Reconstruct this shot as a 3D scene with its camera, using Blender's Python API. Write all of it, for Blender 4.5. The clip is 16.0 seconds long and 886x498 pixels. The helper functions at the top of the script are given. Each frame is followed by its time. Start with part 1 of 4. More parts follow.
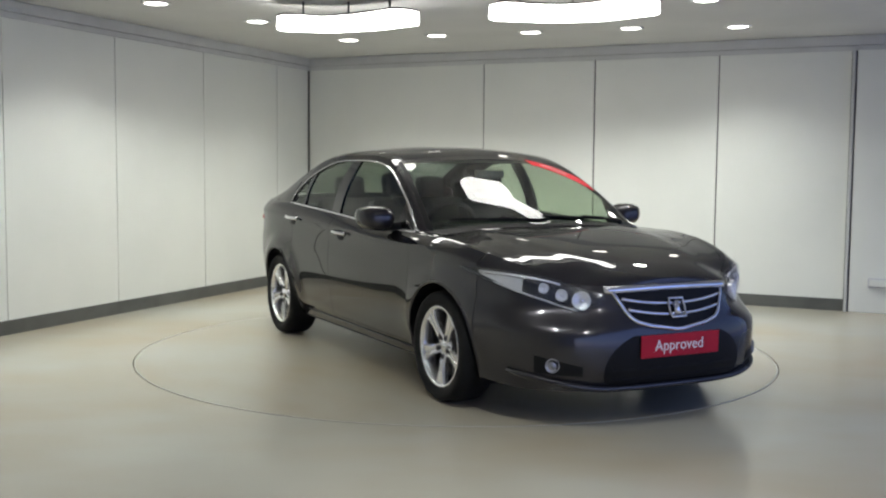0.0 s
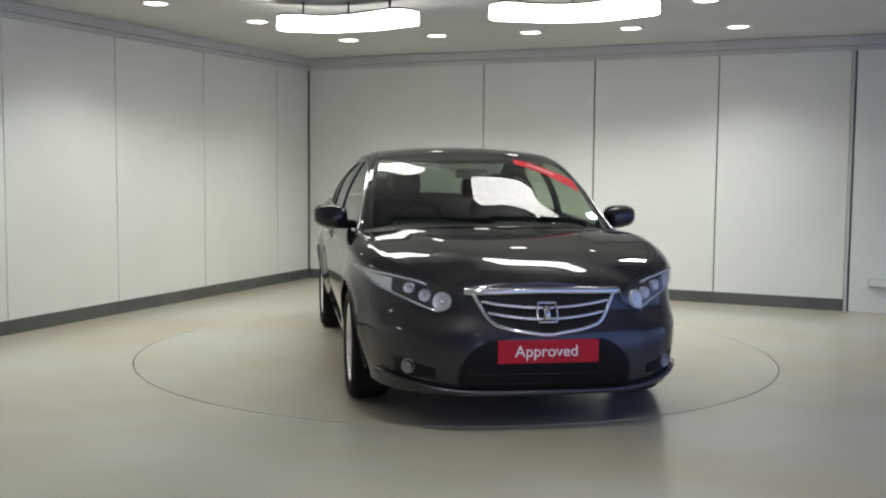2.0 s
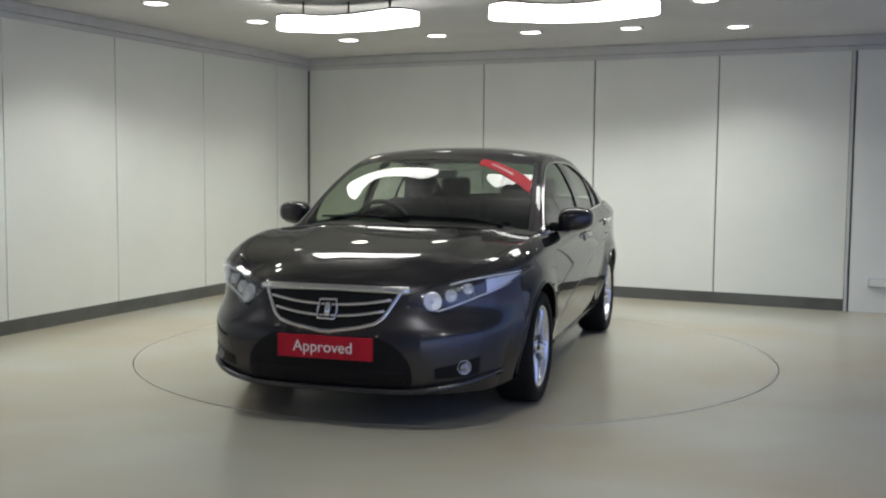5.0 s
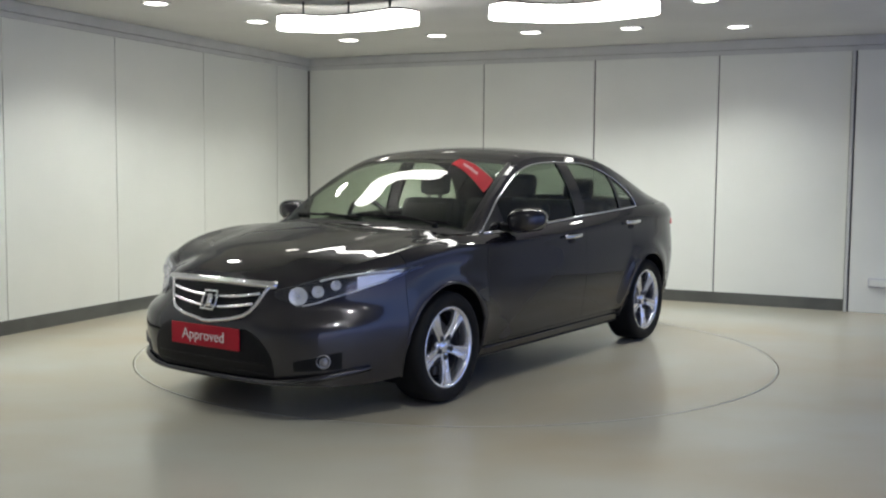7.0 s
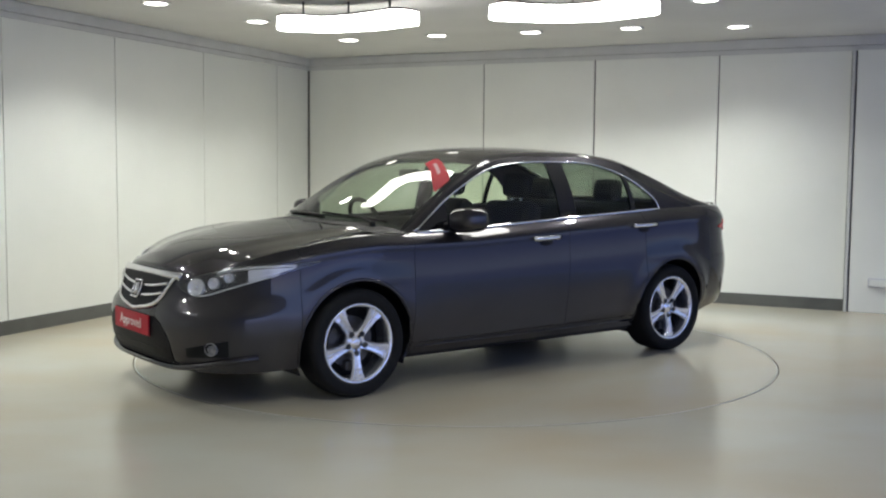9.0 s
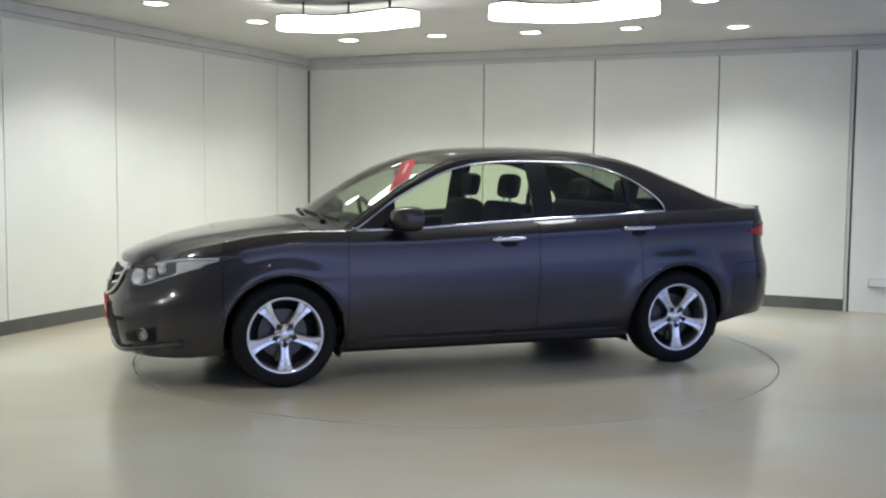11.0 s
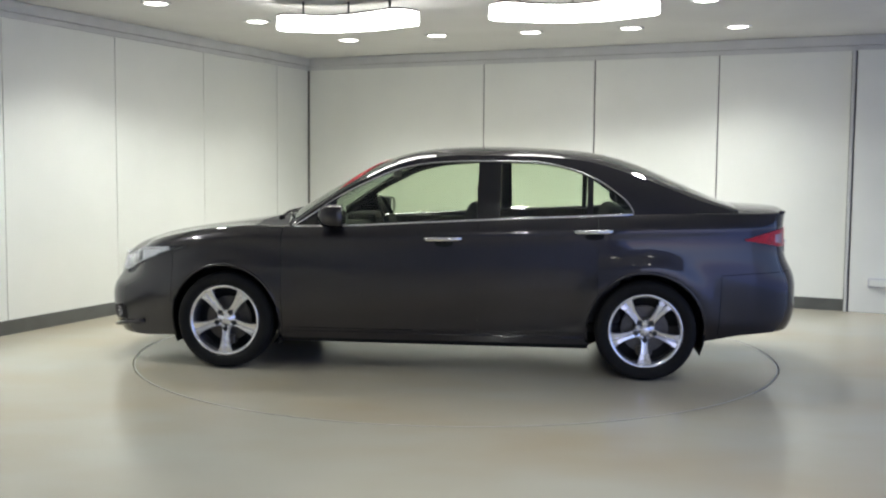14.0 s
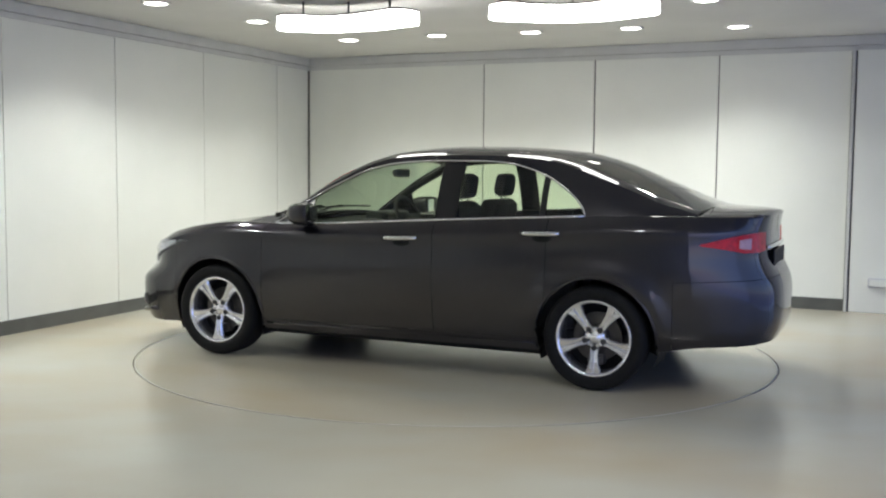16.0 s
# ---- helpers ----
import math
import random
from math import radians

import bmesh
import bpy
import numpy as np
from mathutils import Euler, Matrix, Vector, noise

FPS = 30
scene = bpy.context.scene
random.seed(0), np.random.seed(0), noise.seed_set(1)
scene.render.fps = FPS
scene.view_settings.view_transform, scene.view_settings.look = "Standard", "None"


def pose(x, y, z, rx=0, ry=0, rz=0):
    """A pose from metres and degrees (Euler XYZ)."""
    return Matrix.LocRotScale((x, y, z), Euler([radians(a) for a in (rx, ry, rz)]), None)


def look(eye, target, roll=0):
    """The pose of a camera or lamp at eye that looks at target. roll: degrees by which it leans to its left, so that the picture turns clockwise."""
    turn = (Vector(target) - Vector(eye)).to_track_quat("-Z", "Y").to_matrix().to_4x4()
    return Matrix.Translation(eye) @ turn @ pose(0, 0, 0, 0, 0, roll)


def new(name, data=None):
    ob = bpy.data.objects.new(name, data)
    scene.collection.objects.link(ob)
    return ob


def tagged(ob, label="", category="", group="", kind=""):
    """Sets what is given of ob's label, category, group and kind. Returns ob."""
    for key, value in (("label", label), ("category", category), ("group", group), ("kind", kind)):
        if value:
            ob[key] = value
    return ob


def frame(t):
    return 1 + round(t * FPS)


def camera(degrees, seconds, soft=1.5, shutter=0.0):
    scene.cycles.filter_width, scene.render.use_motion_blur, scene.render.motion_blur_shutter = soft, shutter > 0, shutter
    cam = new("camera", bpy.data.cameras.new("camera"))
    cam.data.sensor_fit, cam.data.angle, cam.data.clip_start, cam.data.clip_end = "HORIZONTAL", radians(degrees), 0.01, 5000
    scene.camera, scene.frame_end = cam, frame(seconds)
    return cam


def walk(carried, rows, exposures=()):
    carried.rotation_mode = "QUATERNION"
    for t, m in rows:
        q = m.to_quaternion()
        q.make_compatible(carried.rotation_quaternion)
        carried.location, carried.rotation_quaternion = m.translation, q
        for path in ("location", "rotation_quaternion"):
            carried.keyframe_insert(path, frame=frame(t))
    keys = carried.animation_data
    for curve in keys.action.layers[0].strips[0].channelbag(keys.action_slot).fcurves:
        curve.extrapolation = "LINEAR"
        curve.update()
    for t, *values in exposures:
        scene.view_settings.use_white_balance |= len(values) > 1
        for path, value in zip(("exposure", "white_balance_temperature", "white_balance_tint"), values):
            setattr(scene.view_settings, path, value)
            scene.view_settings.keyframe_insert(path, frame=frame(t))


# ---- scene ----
# The camera stands still on a tripod.
cam = camera(46.5, 16.0, soft=2.2)
EYE = (0.0, -7.42, 1.324)
AIM = (EYE[0] - 0.01244 * 5, EYE[1] + 0.99677 * 5, EYE[2] - 0.07935 * 5)
walk(cam, [(0.0, look(EYE, AIM, 0.48)), (16.0, look(EYE, AIM, 0.48))], exposures=((0.0, -0.14), (1.5, -0.25), (3.5, -0.42), (4.5, -0.42), (7.0, -0.2), (9.0, -0.04), (12.0, 0.14), (14.5, 0.18), (16.0, 0.16)))

# ---- world and daylight ----
world = bpy.data.worlds.new("sky")
scene.world = world
world.use_nodes = True
sky = world.node_tree.nodes.new("ShaderNodeTexSky")
sky.sky_type, sky.sun_disc = "NISHITA", False
sky.sun_elevation, sky.sun_rotation = radians(35), radians(200)
world.node_tree.links.new(sky.outputs[0], world.node_tree.nodes["Background"].inputs[0])
world.node_tree.nodes["Background"].inputs[1].default_value = 0.08

SPOT_WATTS = 106.0
PENDANT_GLOW = 14.0
DOORWAY_WATTS = 19.0
FAR_OPENING_WATTS = 78.0


def lamp_object(name, kind, m, watts, color, **settings):
    data = bpy.data.lights.new(name, kind)
    data.energy, data.color = watts, color
    if kind == "SPOT":
        data.spot_size, data.spot_blend, data.shadow_soft_size = settings["cone"], settings["blend"], settings["soft"]
    if kind == "AREA":
        data.shape, data.size, data.size_y = "RECTANGLE", settings["wide"], settings["high"]
    ob = new(name, data)
    ob.matrix_world = m
    return ob


# ---- materials ----
def material(name, base, rough=0.5, metal=0.0, vary=0.0, scale=8.0, bump=0.0, bump_scale=60.0, coat=0.0, spread=0.0, tint=None, stretch=(1, 1, 1), emit=0.0, coat_rough=0.03, coords="Object", detail=6, soft=(0.35, 0.68), spec=0.5):
    m = bpy.data.materials.new(name)
    m.use_nodes = True
    nt = m.node_tree
    b = nt.nodes["Principled BSDF"]
    b.inputs["Roughness"].default_value, b.inputs["Metallic"].default_value = rough, metal
    b.inputs["Coat Weight"].default_value = coat
    b.inputs["Specular IOR Level"].default_value = spec
    b.inputs["Coat Roughness"].default_value = coat_rough
    b.inputs["Base Color"].default_value = (*base, 1)
    if emit:
        b.inputs["Emission Color"].default_value, b.inputs["Emission Strength"].default_value = (*base, 1), emit
    if vary or bump or spread:
        tc = nt.nodes.new("ShaderNodeTexCoord")
        mp = nt.nodes.new("ShaderNodeMapping")
        mp.inputs["Scale"].default_value = stretch
        nt.links.new(tc.outputs[coords], mp.inputs[0])
        big = nt.nodes.new("ShaderNodeTexNoise")
        big.inputs["Scale"].default_value, big.inputs["Detail"].default_value = scale, detail
        nt.links.new(mp.outputs[0], big.inputs[0])
        if vary:
            mix = nt.nodes.new("ShaderNodeMix")
            mix.data_type = "RGBA"
            other = tint if tint else tuple(c * (1 - vary) for c in base)
            mix.inputs[6].default_value, mix.inputs[7].default_value = (*base, 1), (*other, 1)
            ramp = nt.nodes.new("ShaderNodeMapRange")
            ramp.inputs[1].default_value, ramp.inputs[2].default_value = soft
            nt.links.new(big.outputs[0], ramp.inputs[0])
            nt.links.new(ramp.outputs[0], mix.inputs[0])
            nt.links.new(mix.outputs[2], b.inputs["Base Color"])
        if spread:
            rr = nt.nodes.new("ShaderNodeMapRange")
            rr.inputs[1].default_value, rr.inputs[2].default_value = 0.1, 0.9
            rr.inputs[3].default_value, rr.inputs[4].default_value = rough - spread, rough + spread
            nt.links.new(big.outputs[0], rr.inputs[0])
            nt.links.new(rr.outputs[0], b.inputs["Roughness"])
        if bump:
            fine = nt.nodes.new("ShaderNodeTexNoise")
            fine.inputs["Scale"].default_value, fine.inputs["Detail"].default_value = bump_scale, 4
            nt.links.new(mp.outputs[0], fine.inputs[0])
            bp = nt.nodes.new("ShaderNodeBump")
            bp.inputs["Strength"].default_value, bp.inputs["Distance"].default_value = bump, 0.004
            nt.links.new(fine.outputs[0], bp.inputs["Height"])
            nt.links.new(bp.outputs[0], b.inputs["Normal"])
    return m


def glass_material(name, tint, gloss=1.0):
    """Thin tinted glass: it lets light through, and mirrors more at a grazing angle."""
    m = bpy.data.materials.new(name)
    m.use_nodes = True
    nt = m.node_tree
    nt.nodes.remove(nt.nodes["Principled BSDF"])
    clear, mirror, mix, face, power, fr = (nt.nodes.new("ShaderNode" + k) for k in ("BsdfTransparent", "BsdfGlossy", "MixShader", "LayerWeight", "Math", "Math"))
    clear.inputs[0].default_value = (*tint, 1)
    mirror.inputs[0].default_value = (gloss, gloss, gloss, 1)
    mirror.inputs["Roughness"].default_value = 0.015
    # both faces of the pane mirror alike: 0.05 head on, rising steeply at a grazing angle
    face.inputs["Blend"].default_value = 0.5
    power.operation, power.inputs[1].default_value = "POWER", 5.0
    fr.operation, fr.inputs[1].default_value, fr.inputs[2].default_value = "MULTIPLY_ADD", 0.95, 0.05
    nt.links.new(face.outputs["Facing"], power.inputs[0])
    nt.links.new(power.outputs[0], fr.inputs[0])
    nt.links.new(fr.outputs[0], mix.inputs[0])
    nt.links.new(clear.outputs[0], mix.inputs[1])
    nt.links.new(mirror.outputs[0], mix.inputs[2])
    nt.links.new(mix.outputs[0], nt.nodes["Material Output"].inputs[0])
    return m


M_FLOOR = material("painted_concrete", (0.455, 0.45, 0.39), 0.21, vary=0.3, tint=(0.40, 0.335, 0.235), scale=0.45, detail=3.5, soft=(0.30, 0.70), bump=0.05, bump_scale=5.0, stretch=(1.0, 1.7, 1.0), spread=0.07)
M_WALL = material("white_wall_board", (0.74, 0.755, 0.71), 0.42, vary=0.06, scale=1.1, bump=0.04, bump_scale=90)
M_JOINT = material("wall_joint", (0.16, 0.16, 0.15), 0.7, vary=0.2)
M_CEIL = material("ceiling_paint", (0.60, 0.60, 0.59), 0.8, vary=0.07, scale=1.4, bump=0.08, bump_scale=120)
M_TRIM = material("grey_trim", (0.56, 0.57, 0.56), 0.6, vary=0.1, scale=3)
M_SKIRT = material("grey_skirting", (0.105, 0.108, 0.10), 0.5, vary=0.25, scale=4, bump=0.05)
M_GLOW = material("lit_acrylic", (1.0, 0.985, 0.94), 0.4, emit=PENDANT_GLOW)
M_SPOT = material("lit_downlight", (1.0, 0.97, 0.90), 0.4, emit=12.0)
M_DARK = material("dark_metal", (0.03, 0.03, 0.03), 0.5, vary=0.2)
M_WHITE = material("white_plastic", (0.62, 0.63, 0.64), 0.35, vary=0.05)
M_RINGEDGE = material("worn_floor_edge", (0.30, 0.285, 0.24), 0.5, vary=0.5, tint=(0.38, 0.36, 0.30), scale=1.2)


# ---- mesh helpers ----
def mesh_of(bm, name):
    me = bpy.data.meshes.new(name)
    bm.to_mesh(me)
    bm.free()
    return me


def part(name, bm, mat, parent=None, label="", smooth=False, m=None):
    me = mesh_of(bm, name)
    me.materials.append(mat)
    if smooth:
        me.shade_smooth()
    ob = new(name, me)
    if parent:
        ob.parent = parent
    if m is not None:
        ob.matrix_local = m
    if label:
        tagged(ob, label)
    return ob


def box(sx, sy, sz, at=(0, 0, 0), bevel=0.0, bm=None, m=None):
    """A box centred at the place, its edges rounded."""
    own = bmesh.new()
    bmesh.ops.create_cube(own, size=1, matrix=Matrix.Diagonal((sx, sy, sz, 1)))
    if bevel:
        bmesh.ops.bevel(own, geom=own.edges[:], offset=bevel, segments=2, affect="EDGES", profile=0.5)
    bmesh.ops.transform(own, matrix=(m if m is not None else Matrix.Translation(at)), verts=own.verts[:])
    if bm is None:
        return own
    me = mesh_of(own, "tmp")
    bm.from_mesh(me)
    bpy.data.meshes.remove(me)
    return bm


def lathe(profile, n=48, m=None):
    """Turn (radius, height) pairs round z."""
    bm = bmesh.new()
    rings = []
    for r, z in profile:
        rings.append([bm.verts.new((r * math.cos(2 * math.pi * i / n), r * math.sin(2 * math.pi * i / n), z)) for i in range(n)] if r > 1e-6 else [bm.verts.new((0, 0, z))])
    for a, b in zip(rings, rings[1:]):
        for i in range(n):
            k = (i + 1) % n
            vs = [a[i % len(a)], a[k % len(a)], b[k % len(b)], b[i % len(b)]]
            vs = list(dict.fromkeys(vs))
            if len(vs) > 2:
                bm.faces.new(vs)
    bmesh.ops.recalc_face_normals(bm, faces=bm.faces[:])
    if m is not None:
        bmesh.ops.transform(bm, matrix=m, verts=bm.verts[:])
    return bm


def slab(outline, z0, z1, bevel=0.0):
    """A flat plate with the outline (x, y) between two heights."""
    bm = bmesh.new()
    lo = [bm.verts.new((x, y, z0)) for x, y in outline]
    hi = [bm.verts.new((x, y, z1)) for x, y in outline]
    n = len(outline)
    bm.faces.new(lo[::-1])
    bm.faces.new(hi)
    for i in range(n):
        bm.faces.new((lo[i], lo[(i + 1) % n], hi[(i + 1) % n], hi[i]))
    if bevel:
        rim = [e for e in bm.edges if abs(e.verts[0].co.z - e.verts[1].co.z) < 1e-6]
        bmesh.ops.bevel(bm, geom=rim, offset=bevel, segments=2, affect="EDGES", profile=0.5)
    bmesh.ops.recalc_face_normals(bm, faces=bm.faces[:])
    return bm


def tube(points, r, sides=8, flat=1.0, closed=False):
    """A rod along the points; flat squeezes it across its second axis."""
    bm = bmesh.new()
    pts = [Vector(p) for p in points]
    rings = []
    n = len(pts)
    for i, p in enumerate(pts):
        a = pts[(i - 1) % n] if closed or i else p
        b = pts[(i + 1) % n] if closed or i < n - 1 else p
        d = (b - a).normalized()
        up = Vector((0, 0, 1)) if abs(d.z) < 0.95 else Vector((0, 1, 0))
        s = d.cross(up).normalized()
        u = s.cross(d)
        rings.append([bm.verts.new(p + s * r * flat * math.cos(2 * math.pi * k / sides) + u * r * math.sin(2 * math.pi * k / sides)) for k in range(sides)])
    for i in range(n if closed else n - 1):
        A, B = rings[i], rings[(i + 1) % n]
        for k in range(sides):
            bm.faces.new((A[k], A[(k + 1) % sides], B[(k + 1) % sides], B[k]))
    if not closed:
        bm.faces.new(rings[0][::-1])
        bm.faces.new(rings[-1])
    bmesh.ops.recalc_face_normals(bm, faces=bm.faces[:])
    return bm


# ---- the room ----
CEILING = 2.57
CORNER = Vector((-1.74, 4.73, 0))
ALONG_BACK = Vector((0.9118, -0.4108, 0)).normalized()
ALONG_LEFT = Vector((-0.3732, -0.9277, 0)).normalized()
PANEL_TOP = 2.43
R_TABLE = 2.24


def wall_frame(origin, along, inward):
    """A pose whose x runs along the wall, y into the room, z up."""
    m = Matrix.Identity(4)
    for i, v in enumerate((along, inward, Vector((0, 0, 1)))):
        m.col[i][:3] = v
    m.col[3][:3] = origin
    return m


def inward_of(along, origin):
    n = Vector((-along.y, along.x, 0))
    return n if n.dot(Vector((0, -2, 0)) - origin) > 0 else -n


def make_wall(name, origin, along, length, seams, label, panels=True):
    inn = inward_of(along, origin)
    m = wall_frame(origin, along, inn)
    ob = part(name, box(length + 0.4, 0.2, CEILING + 0.1, (length / 2, -0.118, CEILING / 2)), M_JOINT if panels else M_WALL)
    ob.matrix_world = m
    tagged(ob, label, "wall", kind="structure")
    if panels:
        for a, b in zip(seams, seams[1:]):
            gap = 0.016 if a in (3.46,) or b in (3.46,) else 0.009
            part("panel", box(b - a - gap, 0.018, PANEL_TOP - 0.05, ((a + b) / 2, -0.009, 0.05 + (PANEL_TOP - 0.05) / 2), 0.003), M_WALL, ob)
    return ob, m


seams_left = [0.012, 0.69, 2.05, 3.34, 4.61, 5.9, 7.2, 8.5, 9.8, 11.1, 12.4, 13.7, 15.0]
seams_back = [0.012, 2.22, 3.46, 4.715, 5.925]
wall_left, m_left = make_wall("wall_west", CORNER, ALONG_LEFT, 15.2, seams_left, "white panelled wall with narrow vertical joints")
wall_back, m_back = make_wall("wall_north", CORNER, ALONG_BACK, 8.6, seams_back, "white panelled wall above a grey skirting")


def trims(m, length, start=0.0):
    sk = part("baseboard", box(length - start, 0.012, 0.112, ((length + start) / 2, 0.0065, 0.056), 0.003), M_SKIRT)
    sk.matrix_world = m
    tagged(sk, "grey painted skirting along the wall's foot", "skirting", kind="structure")
    bm = box(length + 2.7 * (start > 0), 0.05, CEILING - PANEL_TOP - 0.052, ((length + 2.7 * (start > 0)) / 2, 0.0, (CEILING + PANEL_TOP + 0.045) / 2), 0.006)
    box(length + 2.7 * (start > 0), 0.022, 0.045, ((length + 2.7 * (start > 0)) / 2, -0.001, PANEL_TOP + 0.022), 0.004, bm)
    tr = part("trim", bm, M_TRIM)
    tr.matrix_world = m
    tagged(tr, "grey stepped cornice under the ceiling", "cornice", kind="structure")


trims(m_left, 15.2)
trims(m_back, 5.925, 0.02)

# the flush white end of the back wall, down to the floor, with a post at its edge
end_wall = part("wall_end", box(2.64, 0.05, PANEL_TOP, (5.972 + 1.32, 0.008, PANEL_TOP / 2), 0.004), M_WALL)
end_wall.matrix_world = m_back
tagged(end_wall, "plain white wall end reaching down to the floor", "wall", kind="structure")
post = part("trim", box(0.028, 0.062, PANEL_TOP, (5.942, 0.012, PANEL_TOP / 2), 0.004), M_TRIM)
post.matrix_world = m_back
tagged(post, "narrow grey upright edge strip of the panelled wall", "edge strip", kind="structure")
socket = new("wall_socket")
socket.matrix_world = m_back @ Matrix.Translation((6.255, 0.034, 0.285))
tagged(socket, "white double socket box low on the white wall", "socket")
part("box", box(0.24, 0.035, 0.085, (0, 0.0175, 0), 0.006), M_WHITE, socket)
part("cover", box(0.215, 0.008, 0.062, (0, 0.038, 0), 0.003), M_WALL, socket)

# the unseen rest of the room: a wall behind, and one with a wide daylit doorway
FAR = CORNER + ALONG_LEFT * 15.0
RIGHT = CORNER + ALONG_BACK * 8.4
wall_s, m_s = make_wall("wall_south", FAR, ALONG_BACK, 8.4, [], "plain white wall behind the turntable bay", panels=False)
inn_r = inward_of(ALONG_LEFT, RIGHT)
m_right = wall_frame(RIGHT, ALONG_LEFT, inn_r)
DOORS = ((0.4, 4.6, DOORWAY_WATTS), (4.6, 14.4, FAR_OPENING_WATTS))
DOOR_TOP = 2.3
bm = box(0.6, 0.2, CEILING + 0.1, (0.1, -0.118, CEILING / 2))
box(0.8, 0.2, CEILING + 0.1, (14.8, -0.118, CEILING / 2), 0, bm)
for d0, d1, watts in DOORS:
    box(d1 - d0, 0.2, CEILING - DOOR_TOP + 0.1, ((d0 + d1) / 2, -0.118, (CEILING + DOOR_TOP + 0.05) / 2), 0, bm)
    lamp_object("daylight", "AREA", m_right @ pose((d0 + d1) / 2, -0.1, DOOR_TOP / 2, 90), watts, (0.26, 0.38, 1.0), wide=d1 - d0, high=DOOR_TOP)
wall_e = part("wall_east", bm, M_WALL)
wall_e.matrix_world = m_right
tagged(wall_e, "white wall with a very wide open vehicle doorway", "wall", kind="structure")

# the floor with its round opening, and the ceiling
def floor_sheet():
    bm = bmesh.new()
    n = 160
    corners = [CORNER + ALONG_LEFT * -0.3 - ALONG_BACK * 0.3, CORNER + ALONG_BACK * 8.9 - ALONG_LEFT * 0.3, FAR + ALONG_BACK * 8.9 + ALONG_LEFT * 0.3, FAR + ALONG_LEFT * 0.3 - ALONG_BACK * 0.3]
    def edge_hit(d):
        best = 1e9
        for a, b in zip(corners, corners[1:] + corners[:1]):
            e = b - a
            den = d.x * e.y - d.y * e.x
            if abs(den) > 1e-9:
                t = (a.x * e.y - a.y * e.x) / den
                s = (a.x * d.y - a.y * d.x) / den
                if t > 0 and -1e-6 <= s <= 1 + 1e-6:
                    best = min(best, t)
        return best
    rings = []
    for i in range(n):
        d = Vector((math.cos(2 * math.pi * i / n), math.sin(2 * math.pi * i / n), 0))
        far = edge_hit(d)
        rings.append([bm.verts.new(d * (R_TABLE + 0.0045)) , bm.verts.new(d * far), bm.verts.new(d * (R_TABLE + 0.0045) + Vector((0, 0, -0.08)))])
    for i in range(n):
        a, b = rings[i], rings[(i + 1) % n]
        bm.faces.new((a[0], a[1], b[1], b[0]))
        bm.faces.new((a[2], a[0], b[0], b[2]))
    pit = [r[2] for r in rings]
    bm.faces.new(pit)
    return bm


floor = part("floor", floor_sheet(), M_FLOOR)
tagged(floor, "smooth grey painted concrete floor with faint brown stains", "floor", kind="structure")
room_mid = CORNER + ALONG_LEFT * 7.5 + ALONG_BACK * 4.2
ceil = part("ceiling", box(9.2, 15.8, 0.12), M_CEIL)
ceil.matrix_world = wall_frame(room_mid + Vector((0, 0, CEILING + 0.06)), ALONG_BACK, -ALONG_LEFT)
tagged(ceil, "off-white painted ceiling with recessed lights", "ceiling", kind="structure")

table = part("turntable", lathe([(0, -0.06), (R_TABLE - 0.004, -0.06), (R_TABLE, -0.004), (R_TABLE - 0.004, 0.0), (0, 0.0)], 160), M_FLOOR)
part("edge_ring", lathe([(R_TABLE - 0.012, 0.0), (R_TABLE - 0.011, 0.0012), (R_TABLE - 0.002, 0.0012), (R_TABLE - 0.001, -0.002)], 160), M_RINGEDGE, table)
tagged(table, "round flush floor turntable painted like the floor", "turntable")

# ---- ceiling lights ----
def downlight(x, y):
    ob = new("downlight")
    ob.location = (x, y, CEILING)
    tagged(ob, "round recessed white downlight, switched on", "downlight", "downlights in the ceiling")
    part("ring", lathe([(0.085, -0.004), (0.108, -0.010), (0.118, -0.004), (0.118, 0.0)], 32), M_WHITE, ob, smooth=True)
    part("lens", lathe([(0, -0.006), (0.086, -0.005), (0.086, 0.0)], 32), M_SPOT, ob)
    lamp_object("downlight_beam", "SPOT", pose(x, y, CEILING - 0.02), SPOT_WATTS, (0.945, 0.97, 0.935), cone=radians(128), blend=0.7, soft=0.07)


for x, y in ((-2.34, 0.66), (-1.74, 1.63), (-1.08, 2.91), (-0.2, 2.51), (0.67, 2.22), (1.54, 1.9), (2.45, 1.75), (1.83, 0.34)):
    downlight(x, y)
# added downlights, none in view, placed to brighten foreground floor, left wall and flank
for x, y in ((-2.9, -0.75), (-3.45, -2.2), (0.0, -3.2), (1.3, -4.4), (-4.2, -4.4), (-4.7, -6.2), (0.4, -6.0), (-3.6, -8.4), (-5.4, -8.0)):
    downlight(x, y)


